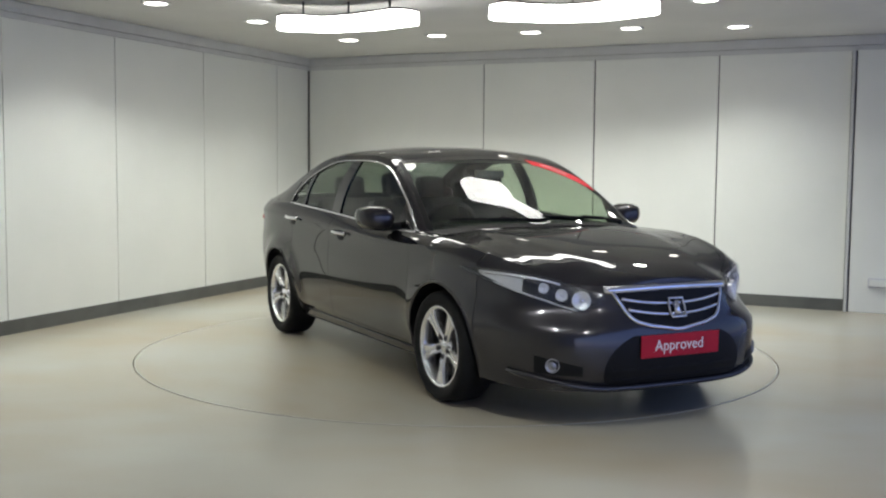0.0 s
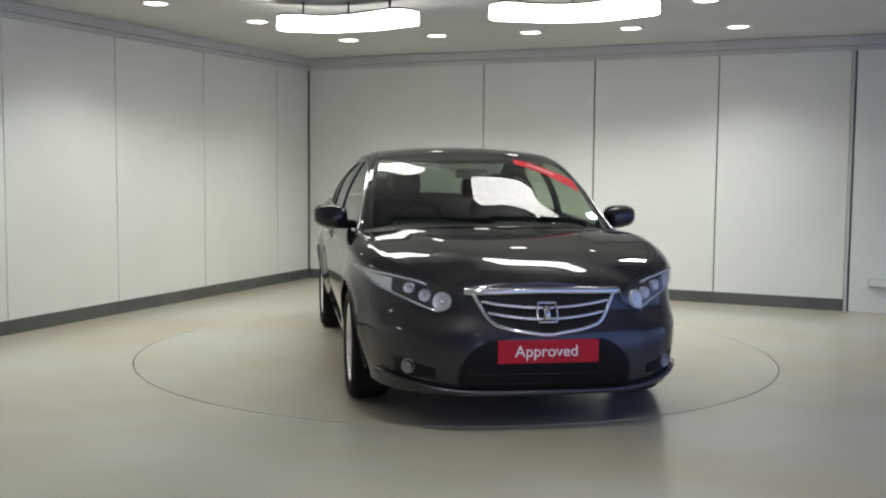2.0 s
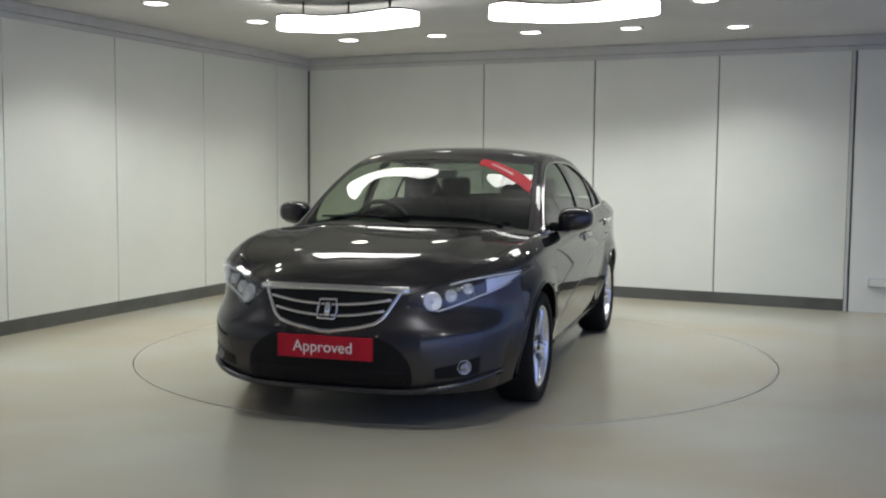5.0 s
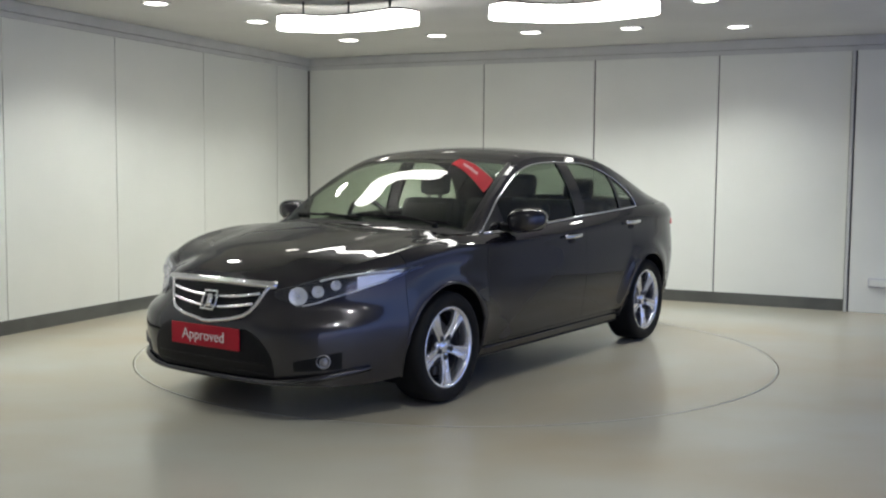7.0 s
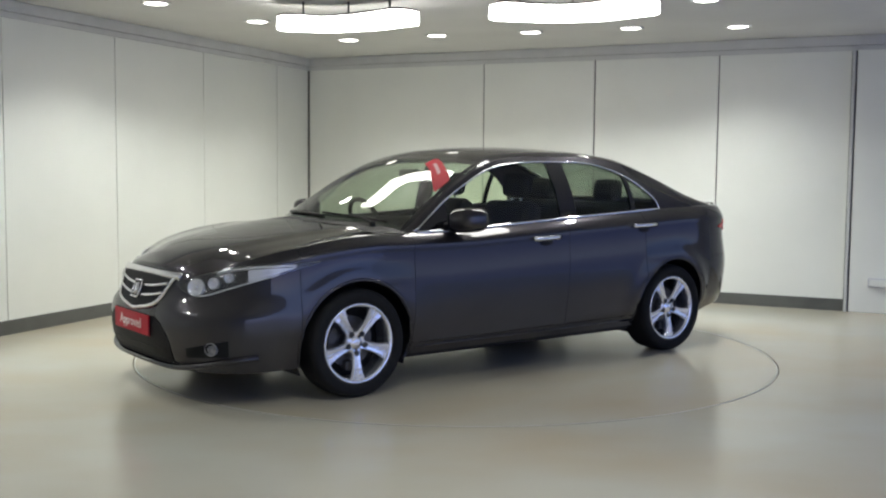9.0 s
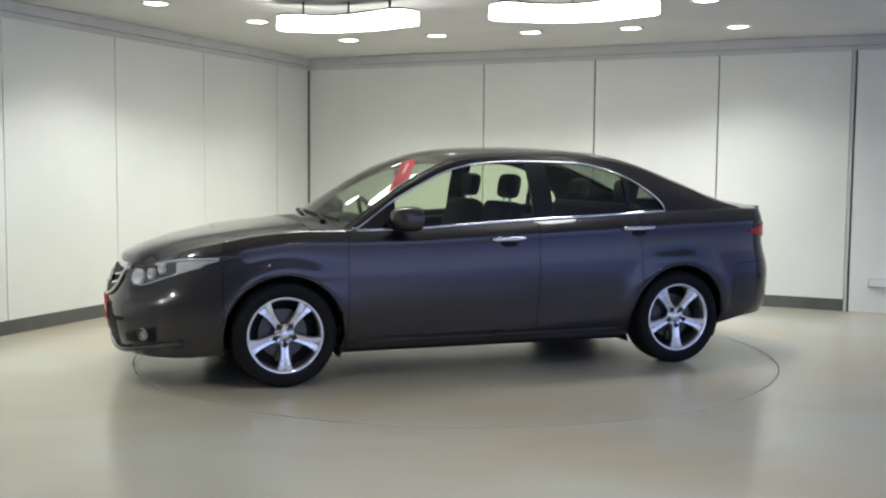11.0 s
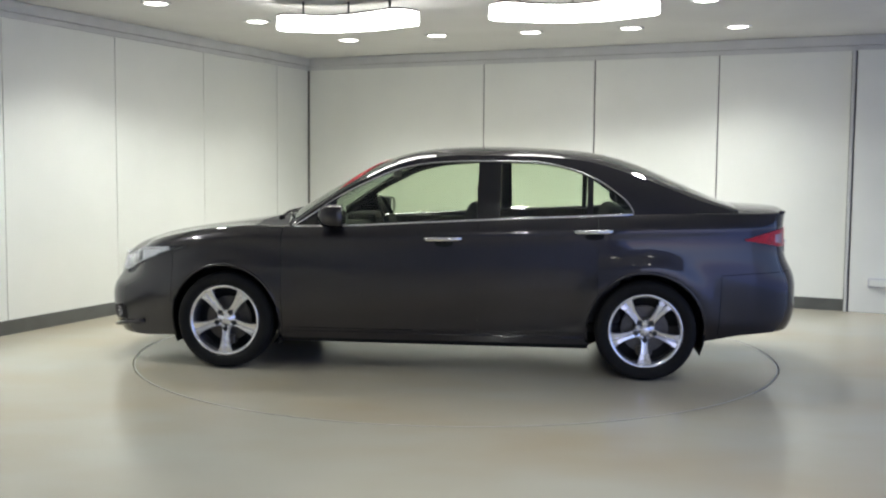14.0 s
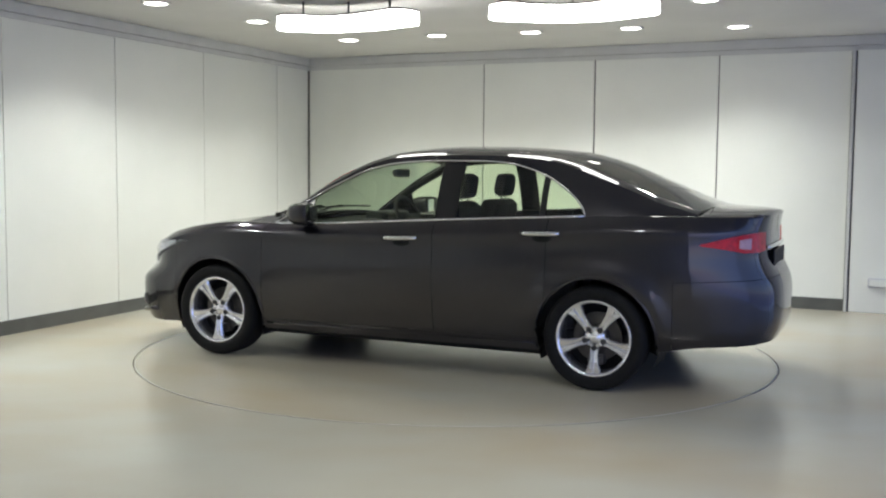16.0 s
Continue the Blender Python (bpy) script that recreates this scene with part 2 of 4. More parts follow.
def pendant(spine, half_widths):
    """A wavy lit acrylic body under a thin dark top plate, hung close under the ceiling."""
    ob = new("pendant_light")
    ob.location = (spine[0][0], spine[0][1], CEILING)
    tagged(ob, "wavy white luminous ceiling light with a dark top edge", "ceiling light", "wavy ceiling lights")
    n = 40
    pts, ws = [], []
    for i in range(n + 1):
        f = i / n * (len(spine) - 1)
        k = min(int(f), len(spine) - 2)
        def cr(vals):
            p0, p1, p2, p3 = (Vector((*vals[max(0, min(len(vals) - 1, k + d))], 0)) for d in (-1, 0, 1, 2))
            t = f - k
            return 0.5 * ((2 * p1) + (p2 - p0) * t + (2 * p0 - 5 * p1 + 4 * p2 - p3) * t * t + (3 * p1 - p0 - 3 * p2 + p3) * t ** 3)
        pts.append(cr(spine))
        ws.append(cr([(w, 0) for w in half_widths]).x)
    left, right = [], []
    for i, p in enumerate(pts):
        d = (pts[min(n, i + 1)] - pts[max(0, i - 1)]).normalized()
        s = Vector((-d.y, d.x, 0))
        left.append(p + s * ws[i])
        right.append(p - s * ws[i])
    def cap(p, d, w):
        s = Vector((-d.y, d.x, 0))
        return [p + s * w * math.cos(a) + d * w * 0.55 * math.sin(a) for a in [math.pi * j / 10 for j in range(1, 10)]]
    d1 = (pts[-1] - pts[-2]).normalized()
    d0 = (pts[0] - pts[1]).normalized()
    outline = left + cap(pts[-1], d1, ws[-1]) + right[::-1] + cap(pts[0], d0, ws[0])
    base = Vector((spine[0][0], spine[0][1], 0))
    rim = [((v - base).x, (v - base).y) for v in outline]
    part("diffuser", slab(rim, -0.210, -0.122, 0.012), M_GLOW, ob)
    part("top_plate", slab(rim, -0.120, -0.108), M_DARK, ob)
    for f in (0.15, 0.5, 0.85):
        p = pts[int(f * n)] - base
        part("hanger", lathe([(0.008, -0.108), (0.008, 0.0)], 10, Matrix.Translation((p.x, p.y, 0))), M_DARK, ob)
    return ob


pendant([(-1.30, 0.52), (-0.99, 0.59), (-0.68, 0.44), (-0.395, 0.18)], [0.14, 0.12, 0.13, 0.14])
pendant([(0.30, -0.126), (0.64, -0.04), (0.96, -0.135), (1.242, -0.417)], [0.14, 0.12, 0.13, 0.14])

# ---- the car ----
M_PAINT = material("dark_metallic_paint", (0.043, 0.041, 0.0455), 0.32, 0.8, vary=0.12, scale=2.0, coat=1.0, coat_rough=0.02, spec=0.04)
M_PAINT.node_tree.nodes["Principled BSDF"].inputs["Specular Tint"].default_value = (0.05, 0.05, 0.05, 1)
M_BLACK = material("black_plastic", (0.007, 0.007, 0.008), 0.55, spec=0.2, vary=0.2, scale=30, bump=0.1, bump_scale=400)
M_GLOSSBLACK = material("gloss_black_trim", (0.008, 0.008, 0.009), 0.12, vary=0.2, coat=0.5)
M_CHROME = material("chrome", (0.78, 0.78, 0.80), 0.10, 1.0, vary=0.04, scale=12)
M_ALLOY = material("silver_alloy", (0.84, 0.84, 0.86), 0.21, 0.9, vary=0.08, scale=14, coat=0.4)
M_RUBBER = material("tyre_rubber", (0.008, 0.008, 0.008), 0.75, spec=0.25, vary=0.25, scale=18, bump=0.25, bump_scale=120)
M_DISC = material("brake_steel", (0.11, 0.105, 0.10), 0.4, 0.8, vary=0.2, scale=20)
M_REFLECTOR = material("lamp_reflector", (0.86, 0.87, 0.91), 0.22, 0.65, vary=0.15, scale=30, bump=1.0, bump_scale=95)
M_LAMPDARK = material("lamp_housing", (0.07, 0.07, 0.074), 0.22, 0.8, vary=0.3, scale=25, coat=0.6)
M_FOG = material("fog_lamp_glass", (0.34, 0.34, 0.36), 0.2, 0.6, vary=0.4, scale=40, bump=0.3, bump_scale=80)
M_RED = material("red_lens", (0.72, 0.012, 0.016), 0.3, vary=0.4, scale=30, coat=0.3, spec=0.25)
M_PINK = material("clear_lens_strip", (0.62, 0.36, 0.38), 0.15, vary=0.2, scale=40, coat=0.8)
M_BANNER = material("red_banner_film", (0.62, 0.018, 0.036), 0.6, vary=0.12, scale=12, spec=0.2)
M_PLATE = material("red_plate", (0.46, 0.012, 0.030), 0.45, vary=0.15, scale=10, spec=0.25)
M_LETTER = material("white_lettering", (0.82, 0.80, 0.80), 0.4)
M_BAR = material("pale_print", (0.66, 0.30, 0.32), 0.6)
M_FABRIC = material("charcoal_fabric", (0.028, 0.028, 0.030), 0.85, vary=0.3, scale=25, bump=0.4, bump_scale=300)
M_LINING = material("pale_headlining", (0.30, 0.29, 0.27), 0.9, vary=0.1, scale=20)
M_GLASS = glass_material("green_tinted_glass", (0.76, 0.83, 0.71))
M_SCREEN = glass_material("windscreen_glass", (0.58, 0.66, 0.58))
M_DARKGLASS = glass_material("dark_rear_glass", (0.30, 0.35, 0.31))
M_CLEAR = glass_material("clear_lamp_cover", (0.93, 0.94, 0.96))


def curve(table):
    xs, ys = zip(*sorted(table))
    xs, ys = list(xs), list(ys)
    def f(x):
        if x <= xs[0]:
            return ys[0]
        if x >= xs[-1]:
            return ys[-1]
        k = next(i for i in range(len(xs) - 1) if x <= xs[i + 1])
        h = xs[k + 1] - xs[k]
        def slope(i):
            if i == 0:
                return (ys[1] - ys[0]) / (xs[1] - xs[0])
            if i == len(xs) - 1:
                return (ys[-1] - ys[-2]) / (xs[-1] - xs[-2])
            a, b = (ys[i] - ys[i - 1]) / (xs[i] - xs[i - 1]), (ys[i + 1] - ys[i]) / (xs[i + 1] - xs[i])
            return 0.0 if a * b <= 0 else 2 * a * b / (a + b)
        t = (x - xs[k]) / h
        a, b = slope(k) * h, slope(k + 1) * h
        return ys[k] * (2 * t ** 3 - 3 * t * t + 1) + a * (t ** 3 - 2 * t * t + t) + ys[k + 1] * (3 * t * t - 2 * t ** 3) + b * (t ** 3 - t * t)
    return f


# the body below the windows: a plan outline, drawn in and out with height
WIDE, X_FRONT, X_REAR, FRONT_ARC, REAR_ARC = 0.918, 2.332, -2.368, 1.0, -1.05
AXLE, HUB, ARCH = 1.3525, 0.313, 0.368
shoulder_z = curve([(2.37, 0.705), (2.2, 0.740), (2.0, 0.800), (1.75, 0.858), (1.5, 0.904), (1.2, 0.930), (0.95, 0.929), (0.6, 0.935), (0.2, 0.957), (-0.5, 0.996), (-1.0, 1.02), (-1.4, 1.04), (-1.8, 1.048), (-2.36, 1.045)])
bottom_z = curve([(2.37, 0.185), (2.0, 0.185), (1.7, 0.20), (1.0, 0.205), (-1.0, 0.205), (-1.7, 0.245), (-2.0, 0.285), (-2.36, 0.30)])
hood_z = curve([(2.30, 0.712), (2.25, 0.742), (2.07, 0.818), (1.85, 0.874), (1.63, 0.909), (1.42, 0.938), (1.2, 0.965), (1.0, 0.984)])
deck_z = curve([(-1.7, 1.098), (-1.9, 1.098), (-2.05, 1.094), (-2.2, 1.086), (-2.30, 1.074), (-2.34, 1.06)])
crease_d = curve([(2.37, 0.05), (1.7, 0.062), (1.2, 0.068), (0.9, 0.070), (0.0, 0.086), (-1.0, 0.098), (-1.6, 0.098), (-2.37, 0.09)])
below_crease = curve([(0.0, 0.004), (0.025, 0.0075), (0.07, 0.009), (0.13, 0.006), (0.21, 0.0), (0.32, 0.003), (0.43, 0.015), (0.53, 0.032), (0.60, 0.044), (0.68, 0.078)])


def side_in(x, d):
    """How far the flank lies inside the widest outline, so far below the shoulder: a sloping shoulder down to a crease, a slight hollow under it."""
    c = crease_d(x)
    if d < c:
        return 0.004 + 0.078 * (1 - d / c) ** 1.6
    return below_crease(d - c)


front_in = curve([(0.18, 0.085), (0.22, 0.045), (0.30, 0.012), (0.42, 0.0), (0.50, 0.014), (0.55, 0.036), (0.60, 0.058), (0.68, 0.085), (0.72, 0.105), (0.80, 0.17)])
rear_in = curve([(0.28, 0.05), (0.36, 0.012), (0.45, 0.0), (0.57, 0.002), (0.64, 0.014), (0.69, 0.036), (0.75, 0.066), (0.82, 0.088), (0.95, 0.092), (1.02, 0.082), (1.05, 0.075)])


def outline(u):
    """u 0..1 nose to corner, 1..2 along the side, 2..3 round the tail: x, y, normal."""
    if u <= 1:
        n, a = 3.35, math.pi / 2 * u
        c, s = max(math.cos(a), 1e-9), max(math.sin(a), 1e-9)
        x, y = FRONT_ARC + (X_FRONT - FRONT_ARC) * c ** (2 / n), WIDE * s ** (2 / n)
        g = Vector(((c ** (2 / n)) ** (n - 1) / (X_FRONT - FRONT_ARC), (s ** (2 / n)) ** (n - 1) / WIDE))
    elif u <= 2:
        x, y, g = FRONT_ARC + (REAR_ARC - FRONT_ARC) * (u - 1), WIDE, Vector((0, 1))
    else:
        n, a = 3.8, math.pi / 2 * (3 - u)
        c, s = max(math.cos(a), 1e-9), max(math.sin(a), 1e-9)
        x, y = REAR_ARC + (X_REAR - REAR_ARC) * c ** (2 / n), WIDE * s ** (2 / n)
        g = Vector((-((c ** (2 / n)) ** (n - 1)) / (REAR_ARC - X_REAR), (s ** (2 / n)) ** (n - 1) / WIDE))
    g.normalize()
    return x, y, g


def skin(u, z, out=0.0):
    """The point of the body's side at u and height z, moved out by so much."""
    x, y, g = outline(u)
    d = max(0.0, shoulder_z(x) - z)
    ends = front_in(z) if x > 0 else rear_in(z)
    k = g.x * g.x
    if x > 0:
        # the corners of the nose are rounder at lamp height than at the bumper
        rise = min(1.0, max(0.0, (z - 0.48) / 0.14))
        ends += 0.078 * rise * rise * (3 - 2 * rise) * 4 * (1 - k)
    # the wings swell a little round the wheel openings
    for ax, swell in ((AXLE, 0.015), (-AXLE, 0.028)):
        r = math.hypot(x - ax, z - HUB)
        if r < 0.7:
            out += swell * math.exp(-((r - 0.39) / 0.065) ** 2) * min(1.0, max(0.0, (z - HUB + 0.1) / 0.2)) * (1 - k)
    ins = side_in(x, d) * (1 - k) + ends * k - out
    py = y - g.y * ins
    return Vector((x - g.x * ins, max(0.0, py) if y > 1e-6 else 0.0, z))


def find_u(axis, value, z, lo, hi):
    f0 = skin(lo, z)[axis] < value
    for _ in range(30):
        mid = (lo + hi) / 2
        if (skin(mid, z)[axis] < value) == f0:
            lo = mid
        else:
            hi = mid
    return lo


def front_at(y, z, out=0.0):
    p = skin(find_u(1, abs(y), z, 0.0, 1.0) if abs(y) > 1e-4 else 0.0, z, out)
    return Vector((p.x, y, z))


def side_at(x, z, out=0.0):
    lo, hi = (0.3, 1.0) if x > FRONT_ARC else ((1.0, 2.0) if x > REAR_ARC else (2.0, 2.75))
    return skin(find_u(0, x, z, lo, hi), z, out)


def finish(name, quads, parent, mat, both=False, flange=0.014, gap=0.0016, label="", side=0):
    """A sheet-metal panel out of four-point faces: welded, rounded in shading, its rim turned in. both: with its mirror half; side -1: mirrored alone."""
    bm = bmesh.new()
    seen = {}
    def vert(p):
        key = (round(p[0], 5), round(p[1], 5), round(p[2], 5))
        if key not in seen:
            seen[key] = bm.verts.new(p)
        return seen[key]
    def add(q):
        vs = list(dict.fromkeys(vert(p) for p in q))
        if len(vs) > 2:
            try:
                bm.faces.new(vs)
            except ValueError:
                pass
    for q in quads:
        if side >= 0:
            add(q)
        if both or side < 0:
            add([(p[0], -p[1], p[2]) for p in q][::-1])
    bm.normal_update()
    if gap or flange:
        rim = [e for e in bm.edges if len(e.link_faces) == 1]
        verts = {v for e in rim for v in e.verts}
        shift = {}
        for v in verts:
            inner = sum(((f.calc_center_median() - v.co) for f in v.link_faces), Vector())
            flat = inner - v.normal * inner.dot(v.normal)
            if flat.length > 1e-6:
                shift[v] = flat.normalized() * gap
        normals = {v: v.normal.copy() for v in verts}
        for v, s in shift.items():
            v.co += s
        if flange:
            low = {v: bm.verts.new(v.co - normals[v] * flange) for v in verts}
            for e in rim:
                a, b = e.verts
                f = e.link_faces[0]
                order = [l.vert for l in f.loops]
                i = order.index(a)
                if order[(i + 1) % len(order)] is b:
                    a, b = b, a
                nf = bm.faces.new((a, b, low[b], low[a]))
                e.smooth = False
    for f in bm.faces:
        f.smooth = True
    ob = part(name, bm, mat, parent, label)
    return ob


car = new("car")
tagged(car, "dark grey metallic saloon car with red dealer plate", "car")

# grid of the lower body
us = [i / 48 for i in range(49)]
side_x = [0.97 + 0.03, 0.97, 0.90, 0.80, 0.70, 0.60, 0.50, 0.40, 0.30, 0.20, 0.10, 0.0, -0.10, -0.20, -0.30, -0.38, -0.46, -0.54, -0.62, -0.70, -0.77, -0.83, -0.88, -0.92, -0.96, -0.99, -1.02, -1.05]
us += [1 + (FRONT_ARC - x) / (FRONT_ARC - REAR_ARC) for x in side_x[1:]]
us += [2 + i / 48 for i in range(1, 49)]
vs = [0, 0.06, 0.11] + [0.11 + 0.89 * i / 26 for i in range(1, 27)]
upper = [i / 8 for i in range(1, 9)]
grid = []
for u in us:
    x0 = outline(u)[0]
    lo, hi = bottom_z(x0), shoulder_z(x0)
    mid = hi - crease_d(x0)
    grid.append([skin(u, lo + (mid - lo) * v) for v in vs] + [skin(u, mid + (hi - mid) * v) for v in upper])
levels = len(grid[0])
# round wheel openings
inside = {}
for i, col in enumerate(grid):
    for j, p in enumerate(col):
        for ax in (AXLE, -AXLE):
            if p.y > 0.55 and math.hypot(p.x - ax, p.z - HUB) < ARCH:
                inside[i, j] = ax
for (i, j), ax in inside.items():
    if any((i + a, j + b) not in inside and 0 <= i + a < len(us) and 0 <= j + b < levels for a in (-1, 0, 1) for b in (-1, 0, 1)):
        p = grid[i][j]
        d = Vector((p.x - ax, p.z - HUB)).normalized() * ARCH
        q = side_at(ax + d.x, max(HUB + d.y, 0.17))
        grid[i][j] = q
sides, centre = {}, {}
for i in range(len(us) - 1):
    for j in range(levels - 1):
        ring = [(i, j), (i + 1, j), (i + 1, j + 1), (i, j + 1)]
        if all(k in inside for k in ring):
            continue
        q = [tuple(grid[a][b]) for a, b in ring]
        mx, mz = outline((us[i] + us[i + 1]) / 2)[0], (q[0][2] + q[1][2] + q[2][2] + q[3][2]) / 4
        if mx > 1.72:
            centre.setdefault("front_bumper", []).append(q)
        elif mx > 0.97:
            sides.setdefault("front_fender", []).append(q)
        elif j < 2 and mx > -1.05:
            sides.setdefault("sill", []).append(q)
        elif mx > -0.34:
            sides.setdefault("front_door", []).append(q)
        elif mx > -1.05:
            sides.setdefault("rear_door", []).append(q)
        elif mx < -1.80 and j < 16:
            centre.setdefault("rear_bumper", []).append(q)
        elif mx < -2.20 and q[0][1] < 0.60:
            centre.setdefault("boot_lid", []).append(q)
        else:
            sides.setdefault("rear_quarter", []).append(q)
# tops: bonnet, wings, scuttle, boot
fs = [0, 0.02, 0.05, 0.09, 0.13, 0.17, 0.21, 0.25, 0.29, 0.33, 0.37, 0.41, 0.45, 0.49, 0.53, 0.58, 0.64, 0.72, 0.8, 0.9, 1.0]
def ridge(x, y):
    """The bonnet's raised middle, between two soft lines that run out to the windscreen's corners."""
    if x < 0:
        return 0.0
    line = 0.36 + (2.15 - x) * 0.24
    k = min(1.0, max(0.0, (line + 0.06 - y) / 0.12))
    return 0.007 * (k * k * (3 - 2 * k) - 1) * min(1.0, max(0.0, (2.15 - x) / 0.25))
def top_row(p, height):
    zc = max(height(p.x), p.z)
    e = 3.0 if p.x > 0 else 2.3
    return [Vector((p.x, p.y * (1 - f), p.z + (zc - p.z) * (1 - (1 - f) ** e) + ridge(p.x, p.y * (1 - f)) * min(1, f / 0.12))) for f in fs]
rows = [(i, top_row(grid[i][-1], hood_z)) for i in range(len(us)) if grid[i][-1].x > 0.89]
for (i, a), (k, b) in zip(rows, rows[1:]):
    for j in range(len(fs) - 1):
        q = [tuple(a[j]), tuple(b[j]), tuple(b[j + 1]), tuple(a[j + 1])]
        mx = (a[j].x + b[j].x) / 2
        if j < 2 and mx < 1.95:
            sides["front_fender"].append(q)
        elif mx < 1.11:
            centre.setdefault("scuttle", []).append(q)
        else:
            centre.setdefault("bonnet", []).append(q)
rows = [(i, top_row(grid[i][-1], deck_z)) for i in range(len(us)) if grid[i][-1].x < -1.62]
for (i, a), (k, b) in zip(rows, rows[1:]):
    for j in range(len(fs) - 1):
        q = [tuple(a[j]), tuple(b[j]), tuple(b[j + 1]), tuple(a[j + 1])]
        mx = (a[j].x + b[j].x) / 2
        if j < 3 and mx > -2.2:
            sides["rear_quarter"].append(q)
        else:
            centre.setdefault("boot_lid", []).append(q)
for name, quads in centre.items():
    finish(name, quads, car, M_BLACK if name == "scuttle" else M_PAINT, both=True)
for name, quads in sides.items():
    for s in (1, -1):
        finish(name, quads, car, M_PAINT, side=s)

# the cabin above the shoulder
centre_z = curve([(1.12, 0.945), (0.99, 1.045), (0.78, 1.165), (0.58, 1.280), (0.37, 1.368), (0.17, 1.424), (-0.04, 1.446), (-0.3, 1.456), (-0.64, 1.450), (-0.84, 1.438), (-1.04, 1.415), (-1.24, 1.370), (-1.43, 1.302), (-1.63, 1.222), (-1.83, 1.140), (-1.95, 1.096)])
lift = curve([(0.9, 0.0), (0.4, 0.010), (0.0, 0.012), (-1.2, 0.012), (-1.9, 0.0)])
rail_y = curve([(0.95, 0.795), (0.8, 0.77), (0.62, 0.735), (0.43, 0.70), (0.25, 0.665), (0.08, 0.645), (-0.2, 0.635), (-0.6, 0.635), (-0.92, 0.645), (-1.2, 0.672), (-1.48, 0.705), (-1.7, 0.73), (-1.92, 0.745)])
rail_z = curve([(0.95, 0.922), (0.8, 1.028), (0.62, 1.150), (0.43, 1.256), (0.25, 1.338), (0.08, 1.380), (-0.2, 1.399), (-0.6, 1.398), (-0.92, 1.376), (-1.05, 1.352), (-1.25, 1.29), (-1.48, 1.205), (-1.7, 1.12), (-1.92, 1.06)])
belt_y = curve([(0.97, 0.834), (0.5, 0.834), (-0.6, 0.834), (-1.05, 0.834), (-1.4, 0.828), (-1.7, 0.805), (-1.92, 0.775)])
dlo_top = curve([(0.90, 0.935), (0.79, 1.008), (0.64, 1.112), (0.45, 1.215), (0.26, 1.298), (0.08, 1.340), (-0.11, 1.357), (-0.29, 1.362), (-0.55, 1.361), (-0.70, 1.352), (-0.88, 1.314), (-1.04, 1.25), (-1.16, 1.172), (-1.235, 1.105), (-1.262, 1.062), (-1.268, 1.035)])


def belt_z(x):
    return shoulder_z(x) - 0.004


def cabin_side(x, z, out=0.0):
    a, b = belt_z(x), rail_z(x)
    h = min(1.0, max(0.0, (z - a) / max(b - a, 1e-4)))
    y = belt_y(x) + (rail_y(x) - belt_y(x)) * h + (0.03 if x < -0.2 else 0.03 - 0.022 * min(1.0, (x + 0.2) / 0.6)) * math.sin(math.pi * h) * min(1, (b - a) / 0.3)
    return Vector((x, y + out, z))


def edge_rise(f):
    """The roof's rise from rail to centre: a steeper rim, then a flatter crown."""
    if f < 0.075:
        return 0.36 * f / 0.075
    return 0.36 + 0.64 * (1 - (1 - (f - 0.075) / 0.925) ** 2.2)


def cabin_top(s, f, out=0.0):
    """s: the place of the rail, f: 0 at the rail, 1 on the centre line; bowed forward over the windscreen, back over the rear screen."""
    bow = curve([(0.95, 0.165), (0.43, 0.09), (0.25, 0.06), (0.0, 0.02), (-0.6, 0.0), (-0.92, -0.03), (-1.2, -0.09), (-1.92, -0.03)])(s)
    k = 1 - (1 - f) ** 2
    xc = s + bow
    z = rail_z(s) + (centre_z(xc) + lift(xc) - rail_z(s)) * edge_rise(f)
    return Vector((s + bow * k, rail_y(s) * (1 - f), z + out))


tops = {}
ss = [0.95, 0.9, 0.84, 0.78, 0.71, 0.64, 0.57, 0.50, 0.43, 0.37, 0.31, 0.25, 0.19, 0.13, 0.06, -0.04, -0.14, -0.26, -0.38, -0.5, -0.62, -0.74, -0.84, -0.92, -1.0, -1.05, -1.12, -1.2, -1.28, -1.36, -1.44, -1.52, -1.6, -1.68, -1.76, -1.84, -1.92]
ff = [0, 0.035, 0.075, 0.13, 0.2, 0.3, 0.4, 0.5, 0.6, 0.7, 0.8, 0.9, 1.0]
for a, b in zip(ss, ss[1:]):
    for f0, f1 in zip(ff, ff[1:]):
        q = [tuple(cabin_top(a, f0)), tuple(cabin_top(b, f0)), tuple(cabin_top(b, f1)), tuple(cabin_top(a, f1))]
        m = (a + b) / 2
        pillar = f0 < (0.03 if m > 0.25 else 0.07)
        name = "windscreen_seal" if m > 0.25 and 0.03 < f0 < 0.07 else "windscreen_band" if 0.25 < m < 0.31 and not pillar else "windscreen" if m > 0.25 and not pillar else ("rear_screen" if m < -1.05 and not (f0 < 0.12) else "roof")
        tops.setdefault(name, []).append(q)
for name, quads in tops.items():
    if name == "windscreen_seal":
        for s in (1, -1):
            finish(name, quads, car, M_BLACK, side=s, flange=0, gap=0.001)
        continue
    finish(name, quads, car, {"windscreen": M_SCREEN, "rear_screen": M_DARKGLASS, "windscreen_band": M_GLOSSBLACK, "roof": M_PAINT}[name], both=True, flange=0.012 if name == "roof" else 0, gap=0.001)


